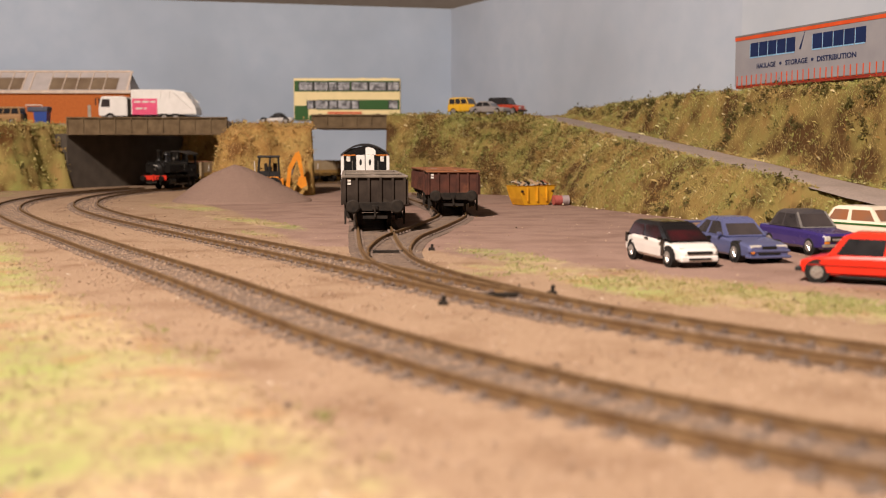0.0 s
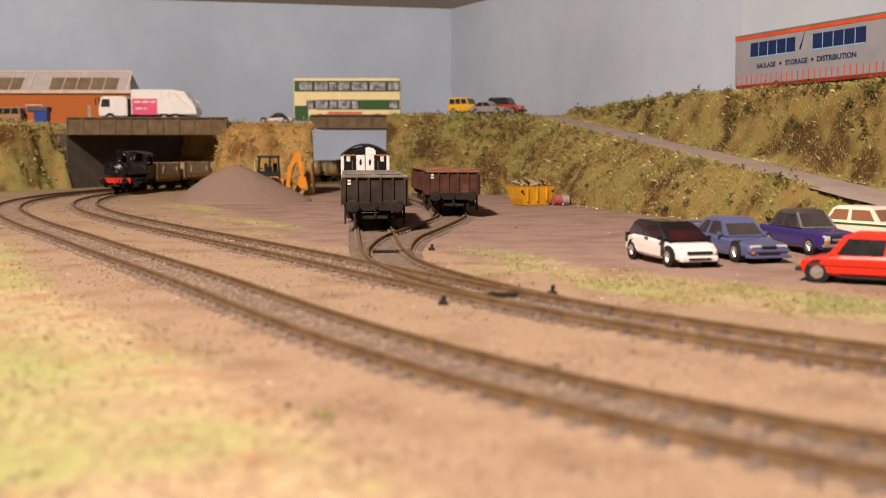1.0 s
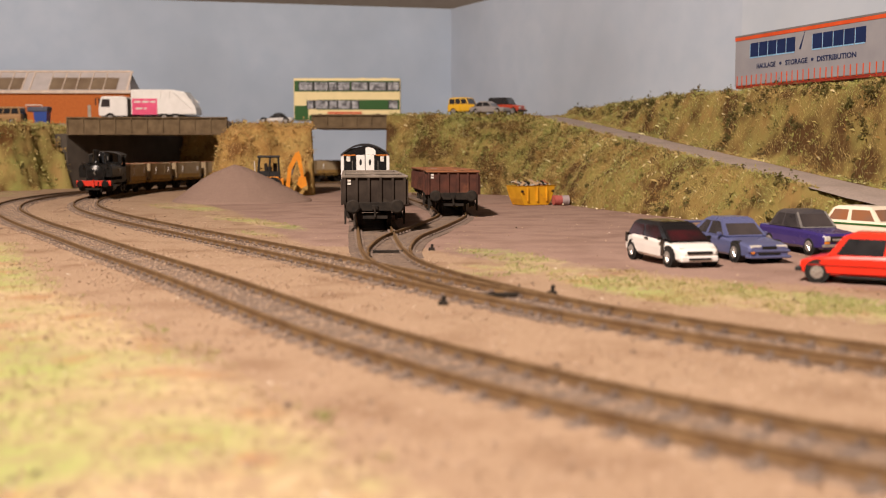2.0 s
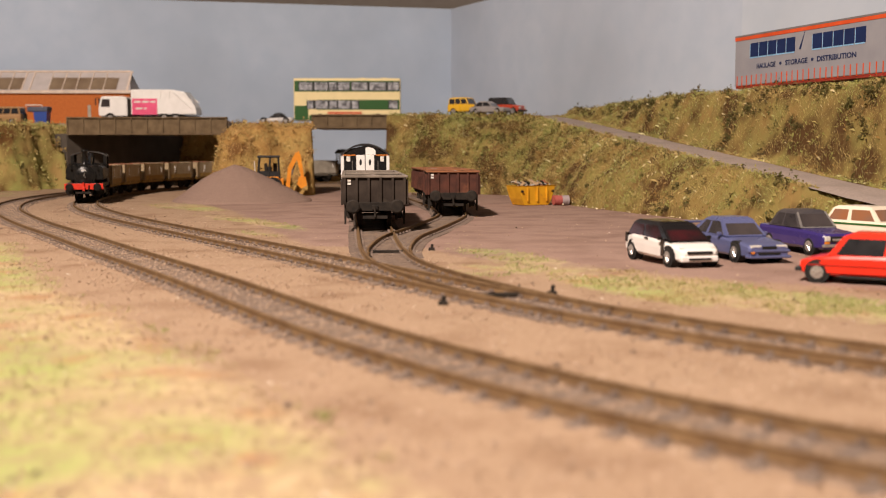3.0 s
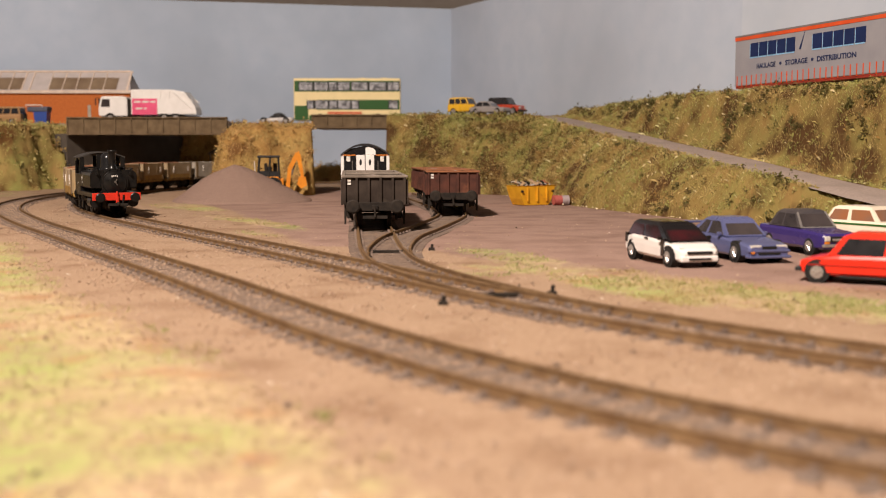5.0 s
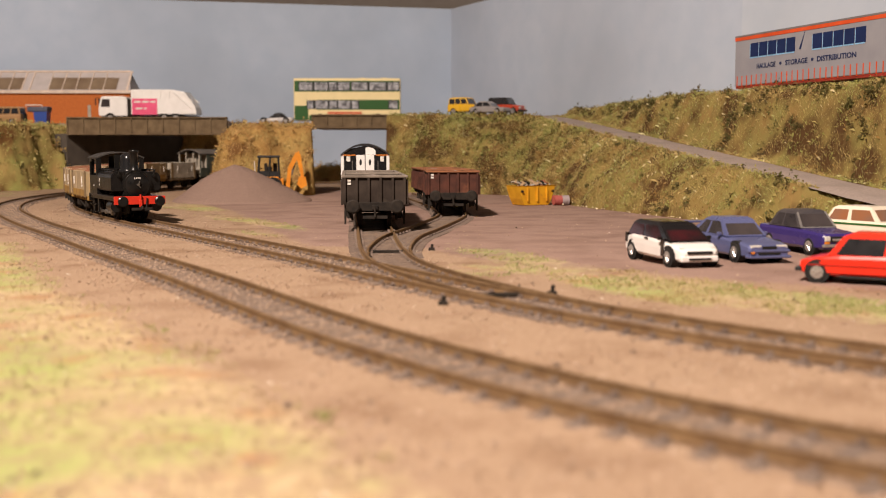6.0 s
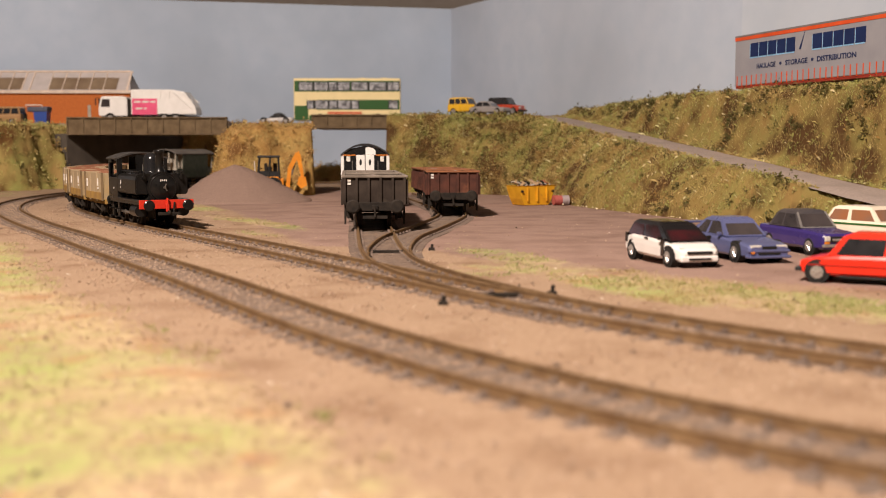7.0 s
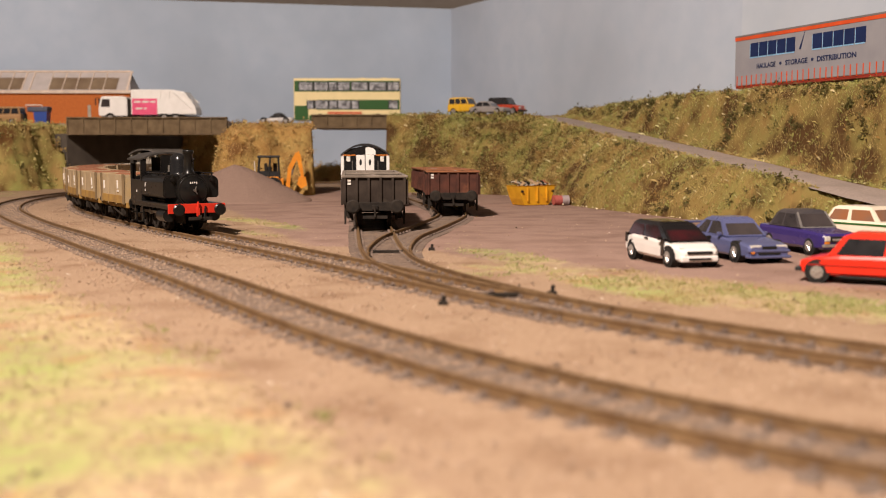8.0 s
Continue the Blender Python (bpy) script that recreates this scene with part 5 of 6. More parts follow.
def bus():
    root = thing("double_deck_bus", "cream and dark green double-deck bus on the bridge", "bus", -119, 1345.5, DECK, 1)
    green, cream = paint("bus_green", (0.03, 0.10, 0.025), 0.35), paint("bus_cream", (0.78, 0.66, 0.36), 0.35)
    L, w = 66.0, 16.4
    bm = BM()
    box(bm, -L, L, -w, w, 4, 56, 1.6)
    body = part("body", bm, cream, root)
    for side in (-1, 1):
        def band(name, m, x0, x1, z0, z1, out=0.22, host=None):
            bm = BM()
            box(bm, x0, x1, *sorted((side * (w - 0.4), side * (w + out))), z0, z1)
            return part(name, bm, m, host or root)
        band("green_band", green, -L + 1.2, L - 1.0, 39.4, 52.6)
        band("green_band", green, -38, L - 1.2, 17.2, 29.4)
        band("green_band", green, -L + 1.2, -48, 4.6, 22)
        band("skirt", green, -47, L - 1.2, 4.2, 10.4)
        band("advert_bar", mat("faded_red_print", (0.6, 0.12, 0.05), None, 0.5, grain=200), -24, 18, 12.0, 14.6, 0.3)
        for i, (x0, x1) in enumerate(((-59, -43), (-40, -24), (-22, -13), (-11, 3), (6, 25), (28, 48), (51, 64))):
            wnd = band("window", BUSGLASS, x0, x1, 41.2, 50.6, 0.4)
            for k in (0,):
                bm = BM()
                box(bm, x0, x1, *sorted((side * (w + 0.3), side * (w + 0.55))), 48.0, 48.5)
                part("glazing_bar", bm, BLACKTRIM, wnd)
        for x0, x1 in ((-60, -12), (-12, 4), (5, 65)):
            band("window_surround", BLACKTRIM, x0, x1, 40.6, 51.2, 0.3)
        for x0, x1 in ((-50, -12), (-12, 15), (51, 63)):
            band("window_surround", BLACKTRIM, x0, x1, 18.0, 28.8, 0.3)
        for x0, x1 in ((-49, -42), (-39, -24), (-22, -13), (-11, 4), (6, 14), (52, 62)):
            band("window", BUSGLASS, x0, x1, 18.6, 28.2, 0.4)
        for x in (-34, 38):
            bm = BM()
            rod(bm, (x, side * (w - 5), 6.2), (x, side * (w + 0.45), 6.2), 6.2, 24)
            part("wheel", bm, TYRE, root)
    bm = BM()
    box(bm, L - 0.4, L + 0.35, -14.6, 14.6, 17, 31, 0.2)
    part("windscreen", bm, GLASSDARK, root)
    bm = BM()
    box(bm, L - 0.4, L + 0.35, -14.6, 14.6, 41, 52, 0.2)
    part("upper_windscreen", bm, GLASSDARK, root)
    bm = BM()
    for x in (18, 46):
        box(bm, x - 4, x + 4, -5, 5, 55.8, 57.2, 0.5)
    part("roof_vent", bm, cream, root)
    return root


bus()


def refuse_truck():
    root = thing("refuse_truck", "white refuse collection lorry with a pink side panel", "lorry", -361, 1327, DECK, 180)
    bm = BM()
    prism(bm, [(25, 9), (59, 9), (60, 12), (60, 19), (57, 31), (55, 33), (30, 33), (25, 31)], 1, -15.5, 15.5)
    bmesh.ops.bevel(bm, geom=list(bm.edges), offset=0.8, segments=2, affect="EDGES")
    part("cab", bm, WHITEP, root)
    for side in (-1, 1):
        bm = BM()
        prism(bm, [(46, 20), (57, 20), (55.2, 29.5), (46, 29.5)], 1, *sorted((side * 15.2, side * 15.8)))
        part("side_window", bm, GREYGLASS, root)
        bm = BM()
        box(bm, -12, 21 - 2.4, *sorted((side * 15.8, side * 16.4)), 10.5, 30, 0.1)
        p = part("side_advert", bm, mat("pink_print", (0.75, 0.10, 0.22), (0.66, 0.08, 0.18), 0.5, grain=150), root, "pink printed panel")
        for x0, x1, z in ((8, 16, 25), (-2, 6, 25), (-10, -4, 25), (6, 14, 17), (1, 4, 17)):
            bm = BM()
            box(bm, x0, x1, *sorted((side * 16.35, side * 16.6)), z, z + 2.2)
            part("print_bar", bm, CREAMW, p)
        bm = BM()
        rod(bm, (59.5, side * 15.5, 30), (63, side * 17.5, 30), 0.5, 6)
        box(bm, 62, 63.2, *sorted((side * 16.6, side * 18.4)), 22, 29.5, 0.3)
        part("mirror", bm, BLACKTRIM, root)
        for wx in (46, -20, -34):
            bm = BM()
            rod(bm, (wx, side * 9, 6.4), (wx, side * 15.6, 6.4), 6.4, 24)
            t = part("wheel", bm, TYRE, root)
            bm = BM()
            rod(bm, (wx, side * 15.5, 6.4), (wx, side * 15.9, 6.4), 3.4, 18)
            part("rim", bm, CHROME, t)
    bm = BM()
    prism(bm, [(20, 11), (20, 41), (-30, 41), (-46, 38), (-58, 20), (-60, 11)], 1, -16, 16)
    bmesh.ops.bevel(bm, geom=list(bm.edges), offset=0.7, segments=2, affect="EDGES")
    part("hopper_body", bm, WHITEP, root)
    for side in (-1, 1):
        for x in (17, 6, -5, -16, -27):
            bm = BM()
            box(bm, x - 0.7, x + 0.7, *sorted((side * 15.8, side * 16.9)), 31, 40, 0.2)
            part("rib", bm, WHITEP, root)
        bm = BM()
        rod(bm, (-32, side * 16.4, 38), (-54, side * 16.4, 18), 0.9, 8)
        rod(bm, (-42, side * 16.4, 37), (-56, side * 16.4, 26), 0.7, 8)
        part("tail_ram", bm, WHITEP, root)
    bm = BM()
    box(bm, -58, 58, -12, 12, 5.5, 9.5, 0.3)
    box(bm, 20, 26, -14, 14, 9, 30, 0.4)
    part("chassis", bm, UNDER, root)
    bm = BM()
    box(bm, 59.2, 60.4, -13.5, 13.5, 19.5, 30, 0.2)
    part("windscreen", bm, GLASSDARK, root)


refuse_truck()


def trailer():
    """Curtain-sided trailer on the high bank."""
    a = Vector((0.334, -0.943))
    n = Vector((0.943, 0.334))
    c = Vector((222, 819.3)) + a * 89 + n * 16.5
    root = thing("curtain_trailer", "grey curtain-sided lorry trailer with lettering and red straps", "trailer", c.x, c.y, 83.0, math.degrees(math.atan2(a.y, a.x)))
    grey = mat("grey_curtain", (0.25, 0.25, 0.275), (0.29, 0.29, 0.31), 0.45, grain=60, bump=0.08)
    orange, navy, pale = mat("orange_red_stripe", (0.65, 0.09, 0.025), None, 0.5, grain=100), mat("navy_print", (0.012, 0.025, 0.09), None, 0.5, grain=100), mat("light_blue_print", (0.25, 0.5, 0.75), None, 0.5, grain=100)
    w, z0, z1 = 16.5, 9.0, 46.0
    bm = BM()
    box(bm, -89, 89, -w, w, z0, z1, 0.5)
    part("curtain_body", bm, grey, root)
    bm = BM()
    box(bm, -89.4, 89.4, -w - 0.3, w + 0.3, z1 - 0.9, z1 + 0.5, 0.2)
    part("roof_rail", bm, mat("rail_grey", (0.18, 0.17, 0.17), None, 0.5, grain=100), root)
    bm = BM()
    box(bm, -89.2, 89.2, -w - 0.25, -w + 0.5, z1 - 3.4, z1 - 0.9)
    part("stripe", bm, orange, root)
    y0 = -w - 0.2
    # the firm's name stands as plain blocks, one for each letter, with a pale blue drop shade
    for x0, x1, count in ((-70.2, -17.8, 5), (-0.2, 52.2, 5)):
        step = (x1 - x0) / count
        for i in range(count):
            for nm, m, dx, dz, dy in (("name_shade", pale, -0.7, -0.9, 0.0), ("name_block", navy, 0, 0, -0.12)):
                bm = BM()
                box(bm, x0 + i * step + 0.6 + dx, x0 + (i + 1) * step - 0.6 + dx, y0 + dy, -w + 0.3, 29.4 + dz, 39.4 + dz)
                part(nm, bm, m, root)
    bm = BM()
    prism(bm, [(-14.0, 30.5), (-12.0, 30.2), (-7.8, 43.5), (-9.8, 38.6)], 1, y0 - 0.1, -w + 0.3)
    part("name_block", bm, navy, root)
    words = (("HAULAGE", -61.5, -39.6), ("STORAGE", -28.4, -4.6), ("DISTRIBUTION", 5.4, 43.5))
    for text, x0, x1 in words:
        cu = bpy.data.curves.new("lettering", "FONT")
        cu.body, cu.size, cu.extrude, cu.resolution_u = text, 4.9 * M, 0.06 * M, 3
        cu.offset = 0.10 * M
        tmp = bpy.data.objects.new("lettering", cu)
        scene.collection.objects.link(tmp)
        bpy.context.view_layer.update()
        me = bpy.data.meshes.new_from_object(tmp.evaluated_get(bpy.context.evaluated_depsgraph_get()))
        scene.collection.objects.unlink(tmp)
        bpy.data.objects.remove(tmp)
        xs = [v.co.x for v in me.vertices]
        k = (x1 - x0) * M / (max(xs) - min(xs))
        for v in me.vertices:
            v.co = Vector(((v.co.x - min(xs)) * k + x0 * M, (-w - 0.25) * M - v.co.z, v.co.y + 20.6 * M))
        me.materials.clear()
        me.materials.append(navy)
        ob = new("lettering", me)
        ob.parent = root
    for x in (-34.0, 0.4):
        bm = BM()
        rod(bm, (x, y0 - 0.1, 22.4), (x, -w + 0.3, 22.4), 1.1, 14)
        part("dot", bm, navy, root)
    for i in range(30):
        x = -85.5 + i * 5.9
        bm = BM()
        box(bm, x - 0.35, x + 0.35, -w - 0.35, -w + 0.3, z0 - 0.6, z0 + 7.2)
        part("strap", bm, orange, root)
    bm = BM()
    box(bm, -88, 88, -w + 0.4, w - 0.4, z0 - 2.2, z0, 0.2)
    part("side_rail", bm, mat("red_chassis", (0.32, 0.04, 0.025), (0.2, 0.03, 0.02), 0.6, grain=150), root)
    bm = BM()
    for y in (-6, 5):
        box(bm, -86, 80, y, y + 1.4, 4, z0 - 2)
    part("chassis", bm, UNDER, root)
    for x in (-72, -58, -44):
        for side in (-1, 1):
            bm = BM()
            rod(bm, (x, side * 10, 5.8), (x, side * 15.6, 5.8), 5.8, 24)
            t = part("wheel", bm, TYRE, root)
            bm = BM()
            rod(bm, (x, side * 15.4, 5.8), (x, side * 15.9, 5.8), 3.0, 18)
            part("rim", bm, CHROME, t)
    for side in (-1, 1):
        bm = BM()
        box(bm, 44, 47, *sorted((side * 8, side * 10)), 0, z0 - 2, 0.2)
        box(bm, 42, 49, *sorted((side * 7, side * 11)), 0, 0.8, 0.2)
        part("landing_leg", bm, STEEL, root)


trailer()


def shed():
    root = thing("warehouse", "long orange brick warehouse with a pale glazed roof", "building", -560, 1366.2, 70.5)
    L = 162.0
    bm = BM()
    box(bm, -L, L, 0, 50, 0, 46)
    part("wall", bm, ORANGEBRICK, root)
    slope = [(-2, 46.0), (26, 75.5), (54, 46.0)]
    bm = BM()
    prism(bm, [(-2, 46), (26, 74), (54, 46)], 0, -L - 1, L + 1)
    for v in bm.verts:
        if v.co.z > 70 and v.co.x > 0:
            v.co.x -= 7
    part("roof", bm, mat("pale_roof_sheet", (0.50, 0.46, 0.45), (0.43, 0.40, 0.39), 0.6, grain=80), root, "pale grey-pink sheet roof")
    cream = mat("roof_frame_cream", (0.72, 0.60, 0.50), None, 0.6, grain=120)
    bm = BM()
    box(bm, -L - 2, L + 2, -3.4, -1.2, 44.6, 48.4, 0.3)
    part("gutter", bm, cream, root)
    m = Matrix.Translation((0, -2, 46)) @ Matrix.Rotation(math.atan2(28, 28), 4, "X")
    run = 39.6

    def on_roof(name, x0, x1, v0, v1, t0, t1, material):
        bm = BM()
        box(bm, x0, x1, v0, v1, t0, t1)
        bmesh.ops.transform(bm, matrix=m, verts=bm.verts)
        return part(name, bm, material, root)
    on_roof("ridge", -L, L - 6, run - 2.0, run + 0.5, -0.4, 1.4, cream)
    on_roof("verge", L - 5, L - 2.4, 0, run, -0.2, 1.2, cream)
    dark = mat("dusty_rooflight", (0.17, 0.12, 0.08), (0.24, 0.18, 0.12), 0.35, grain=60)
    for x0, n in ((58, 5), (-62, 5), (-150, 3)):
        for i in range(n):
            a = x0 + i * 17.4
            on_roof("rooflight", a + 0.8, a + 16.6, 5, 27, 0.1, 0.7, dark)
            on_roof("glazing_bar", a - 0.5, a + 0.5, 4, 36, 0.1, 1.0, cream)
    for x in (34, 24):
        on_roof("glazing_bar", x - 0.7, x + 0.7, 0, run, 0.1, 1.2, cream)
    bm = BM()
    box(bm, 108, 112, -0.8, 0, 0, 30, 0.1)
    part("downpipe", bm, CLAYGREY, root)


shed()


def skip_bin():
    root = thing("waste_skip", "battered yellow waste skip heaped with scrap", "skip", 70, 851.7, 0.4, 29)
    bm = BM()
    rings = []
    for z, a, b in ((0, 11.5, 8.6), (5, 14, 9.0), (14.6, 17.0, 9.6), (15.4, 17.6, 10.2), (15.4, 16.4, 9.0), (3, 11, 7.6)):
        rings.append([(-a, -b, z), (a, -b, z), (a, b, z), (-a, b, z)])
    loft(bm, rings)
    part("tub", bm, YELLOWP, root)
    for x in (-9, 0, 9):
        bm = BM()
        box(bm, x - 0.6, x + 0.6, -10.4, -9.2, 3, 14.5, 0.2)
        part("rib", bm, YELLOWP, root)
    for side in (-1, 1):
        bm = BM()
        rod(bm, (side * 14.5, -9, 11), (side * 14.5, -11, 11), 0.9, 10)
        part("lifting_lug", bm, UNDER, root)
    rnd = random.Random(4)
    cols = [DUSTGREY, CLAYGREY, LOAD, UNDER, WOODBOARD]
    for i in range(42):
        bm = BM()
        l, t = rnd.uniform(2.5, 9), rnd.uniform(0.6, 2.0)
        m = Matrix.Translation((rnd.uniform(-12.5, 12.5), rnd.uniform(-7, 7), 14.4 + rnd.random() * 3.6)) @ Euler((rnd.uniform(-0.7, 0.7), rnd.uniform(-0.6, 0.6), rnd.uniform(0, 6))).to_matrix().to_4x4()
        box(bm, -l / 2, l / 2, -t, t, -0.5, 0.5, 0.15)
        bmesh.ops.transform(bm, matrix=m, verts=bm.verts)
        part("scrap_piece", bm, cols[i % 5], root)
    bm = BM()
    box(bm, -12, 12, -7.4, 7.4, 2, 14.2, 1.5)
    part("scrap_heap", bm, UNDER, root)


skip_bin()


def barrel():
    root = thing("oil_drum", "faded red and grey oil drum lying on its side", "drum", 93, 845.2, 4.2, 14)
    for nm, m, x0, x1 in (("red_shell", mat("faded_red_drum", (0.42, 0.11, 0.09), (0.34, 0.09, 0.08), 0.6, grain=150), -5.4, 1.0), ("grey_shell", mat("grey_drum", (0.30, 0.25, 0.25), (0.36, 0.3, 0.3), 0.6, grain=150), 1.0, 6.4)):
        bm = BM()
        rod(bm, (x0, 0, 0), (x1, 0, 0), 3.7, 24)
        for x in ((x0, x0 + 2.4) if x0 < 0 else (x1, x1 - 2.4)):
            rod(bm, (x - 0.3, 0, 0), (x + 0.3, 0, 0), 4.0, 24)
        part(nm, bm, m, root)


barrel()


def bin_blue():
    root = thing("wheeled_bin", "blue industrial bin with a dark lid and rail", "bin", -478, 1279.4, 71.2)
    root.scale = (0.62, 0.8, 0.88)
    blue = paint("bin_blue", (0.03, 0.07, 0.30), 0.5)
    bm = BM()
    prism(bm, [(-11, 3), (11, 3), (13, 20), (-13, 20)], 1, -8, 8)
    part("tub", bm, blue, root)
    bm = BM()
    box(bm, -25, 14, -9, 12, 20, 27, 1.5)
    part("lid", bm, mat("bin_lid_grey", (0.10, 0.11, 0.15), None, 0.6, grain=100), root)
    bm = BM()
    rod(bm, (-26, -9, 29), (4, -9, 29), 0.6, 8)
    rod(bm, (-26, -9, 29), (-27, -9, 26), 0.6, 8)
    rod(bm, (4, -9, 29), (5, -9, 26), 0.6, 8)
    part("rail", bm, CREAMW, root)
    for x in (-9, 9):
        for y in (-6, 6):
            bm = BM()
            rod(bm, (x - 0.8, y, 1.5), (x + 0.8, y, 1.5), 1.5, 12)
            part("castor", bm, TYRE, root)


bin_blue()


def digger():
    root = thing("backhoe_digger", "orange-yellow backhoe digger standing behind a stone heap", "digger", -158.5, 1008.5, 0.3, 8)
    arm = mat("digger_orange", (0.72, 0.27, 0.02), (0.6, 0.2, 0.015), 0.5, grain=150)
    bm = BM()
    box(bm, -30, 8, -8, 8, 8, 17, 1.0)
    box(bm, -30, -14, -7, 7, 16, 21, 1.0)
    part("body", bm, arm, root)
    cab = BM()
    for x, y in ((-16, -9), (-16, 9), (4, -9), (4, 9), (-6, -9), (-6, 9)):
        rod(cab, (x, y, 17), (x + (1.5 if x < 0 else -1.0), y * 0.92, 36), 0.9, 8)
    part("cab_frame", cab, BLACKTRIM, root)
    bm = BM()
    box(bm, -16.5, 4.5, -9.2, 9.2, 36, 38.2, 0.8)
    part("cab_roof", bm, BLACKTRIM, root)
    bm = BM()
    box(bm, -9, -3, -3, 3, 17, 28, 0.8)
    part("seat", bm, UNDER, root)
    for y in (-9.0, 8.6):
        bm = BM()
        box(bm, -15.6, 3.6, y, y + 0.4, 18.5, 23.5, 0.1)
        part("cab_panel", bm, BLACKTRIM, root)
    bm = BM()
    for x, y, w in ((-10, -5, 3), (-2, 4, 4)):
        box(bm, x, x + w, y, y + 1.5, 18, 31, 0.4)
    part("control_column", bm, UNDER, root)
    bm = BM()
    box(bm, -16, 4.2, -9.1, 9.1, 15.5, 18.5, 0.3)
    part("cab_floor", bm, arm, root)
    bm = BM()
    prism(bm, [(9.5, 8), (13.5, 8), (15, 24), (22, 37), (21.6, 41), (19, 41), (12, 27)], 1, -2.0, 2.0)
    part("boom", bm, arm, root)
    bm = BM()
    prism(bm, [(19.2, 40), (22, 42.5), (24, 39), (27, 18), (24.4, 17)], 1, -1.6, 1.6)
    part("dipper", bm, arm, root)
    bm = BM()
    prism(bm, [(22, 18), (28.5, 18), (29.5, 10), (24, 7), (20.5, 11)], 1, -4.5, 4.5)
    part("bucket", bm, arm, root)
    bm = BM()
    rod(bm, (15.5, 0, 20), (20.5, 0, 40), 0.8, 8)
    part("ram", bm, STEEL, root)
    bm = BM()
    rod(bm, (-18, -9, 17), (-19, -9, 33), 0.4, 6)
    part("exhaust", bm, CREAMW, root)
    for x, r in ((-25, 5.5), (-2, 9.0)):
        for y in (-10, 10):
            bm = BM()
            rod(bm, (x, y - 2.5, r), (x, y + 2.5, r), r, 26)
            w = part("wheel", bm, TYRE, root)
            bm = BM()
            rod(bm, (x, y - 2.8, r), (x, y + 2.8, r), r * 0.5, 18)
            part("rim", bm, arm, w)


digger()


def heap():
    bm = BM()
    rings, n = [], 64
    for i in range(22):
        u = i / 21
        z = 31.0 * (1 - u ** 1.25) ** 1.12 if u < 1 else -1.5
        r = 62 * u + 0.3
        ring = []
        for k in range(n):
            a = 2 * math.pi * k / n
            rr = r * (1 + 0.07 * hill_noise(math.cos(a) * 40, math.sin(a) * 40, 0.03, 8)) * (1 + 0.1 * math.cos(a - 0.2))
            x, y = rr * math.cos(a), rr * math.sin(a) * 1.1
            ring.append((x, y, z + 0.6 * hill_noise(x, y, 0.15, 2) * (u < 1) + (2.5 * math.exp(-((x + 26) / 14) ** 2 - (y / 18) ** 2))))
        rings.append(ring)
    loft(bm, rings)
    tagged(link("stone_heap", bm, PILE, smooth=True), "conical heap of fine pinkish-brown stone", "stone heap").location = (-180 * M, 925.6 * M, 0)


heap()


# ---- growth and litter ----
def fibre_mat(name, cols, wide=28.0):
    """Flock fibres: colour by drifts over the ground and by the single fibre."""
    m = bpy.data.materials.new(name)
    m.use_nodes = True
    nt = m.node_tree
    bs = nt.nodes["Principled BSDF"]
    bs.inputs["Roughness"].default_value = 0.7
    bs.inputs["Specular IOR Level"].default_value = 0.2
    geo = nt.nodes.new("ShaderNodeNewGeometry")
    tc = nt.nodes.new("ShaderNodeTexCoord")
    n = nt.nodes.new("ShaderNodeTexNoise")
    n.inputs["Scale"].default_value, n.inputs["Detail"].default_value = wide, 3.0
    nt.links.new(tc.outputs["Object"], n.inputs["Vector"])
    mr = nt.nodes.new("ShaderNodeMapRange")
    mr.inputs["From Min"].default_value, mr.inputs["From Max"].default_value = 0.37, 0.63
    mr.inputs["To Min"].default_value, mr.inputs["To Max"].default_value = 0.0, 0.72
    nt.links.new(n.outputs["Fac"], mr.inputs["Value"])
    mul = nt.nodes.new("ShaderNodeMath")
    mul.operation = "MULTIPLY_ADD"
    mul.inputs[1].default_value = 0.28
    nt.links.new(geo.outputs["Random Per Island"], mul.inputs[0])
    nt.links.new(mr.outputs["Result"], mul.inputs[2])
    ramp = nt.nodes.new("ShaderNodeValToRGB")
    el = ramp.color_ramp.elements
    while len(el) < len(cols):
        el.new(0.5)
    for i, c in enumerate(cols):
        el[i].position = i / (len(cols) - 1)
        el[i].color = (*c, 1)
    nt.links.new(mul.outputs[0], ramp.inputs[0])
    nt.links.new(ramp.outputs["Color"], bs.inputs["Base Color"])
    return m


FIBRE = fibre_mat("flock_fibre", [(0.13, 0.07, 0.022), (0.31, 0.19, 0.06), (0.50, 0.39, 0.16), (0.36, 0.32, 0.10), (0.29, 0.31, 0.085), (0.48, 0.42, 0.20)])
FIBRE_BROWN = fibre_mat("brown_flock", [(0.26, 0.13, 0.045), (0.52, 0.31, 0.11), (0.62, 0.44, 0.19), (0.44, 0.33, 0.12)])
FIBRE_PALE = fibre_mat("straw_flock", [(0.42, 0.31, 0.16), (0.37, 0.33, 0.14), (0.27, 0.30, 0.10), (0.52, 0.44, 0.25)], 20.0)
CLUMP = fibre_mat("dark_clump", [(0.05, 0.035, 0.014), (0.10, 0.07, 0.026), (0.08, 0.08, 0.022), (0.15, 0.10, 0.04)], 60.0)


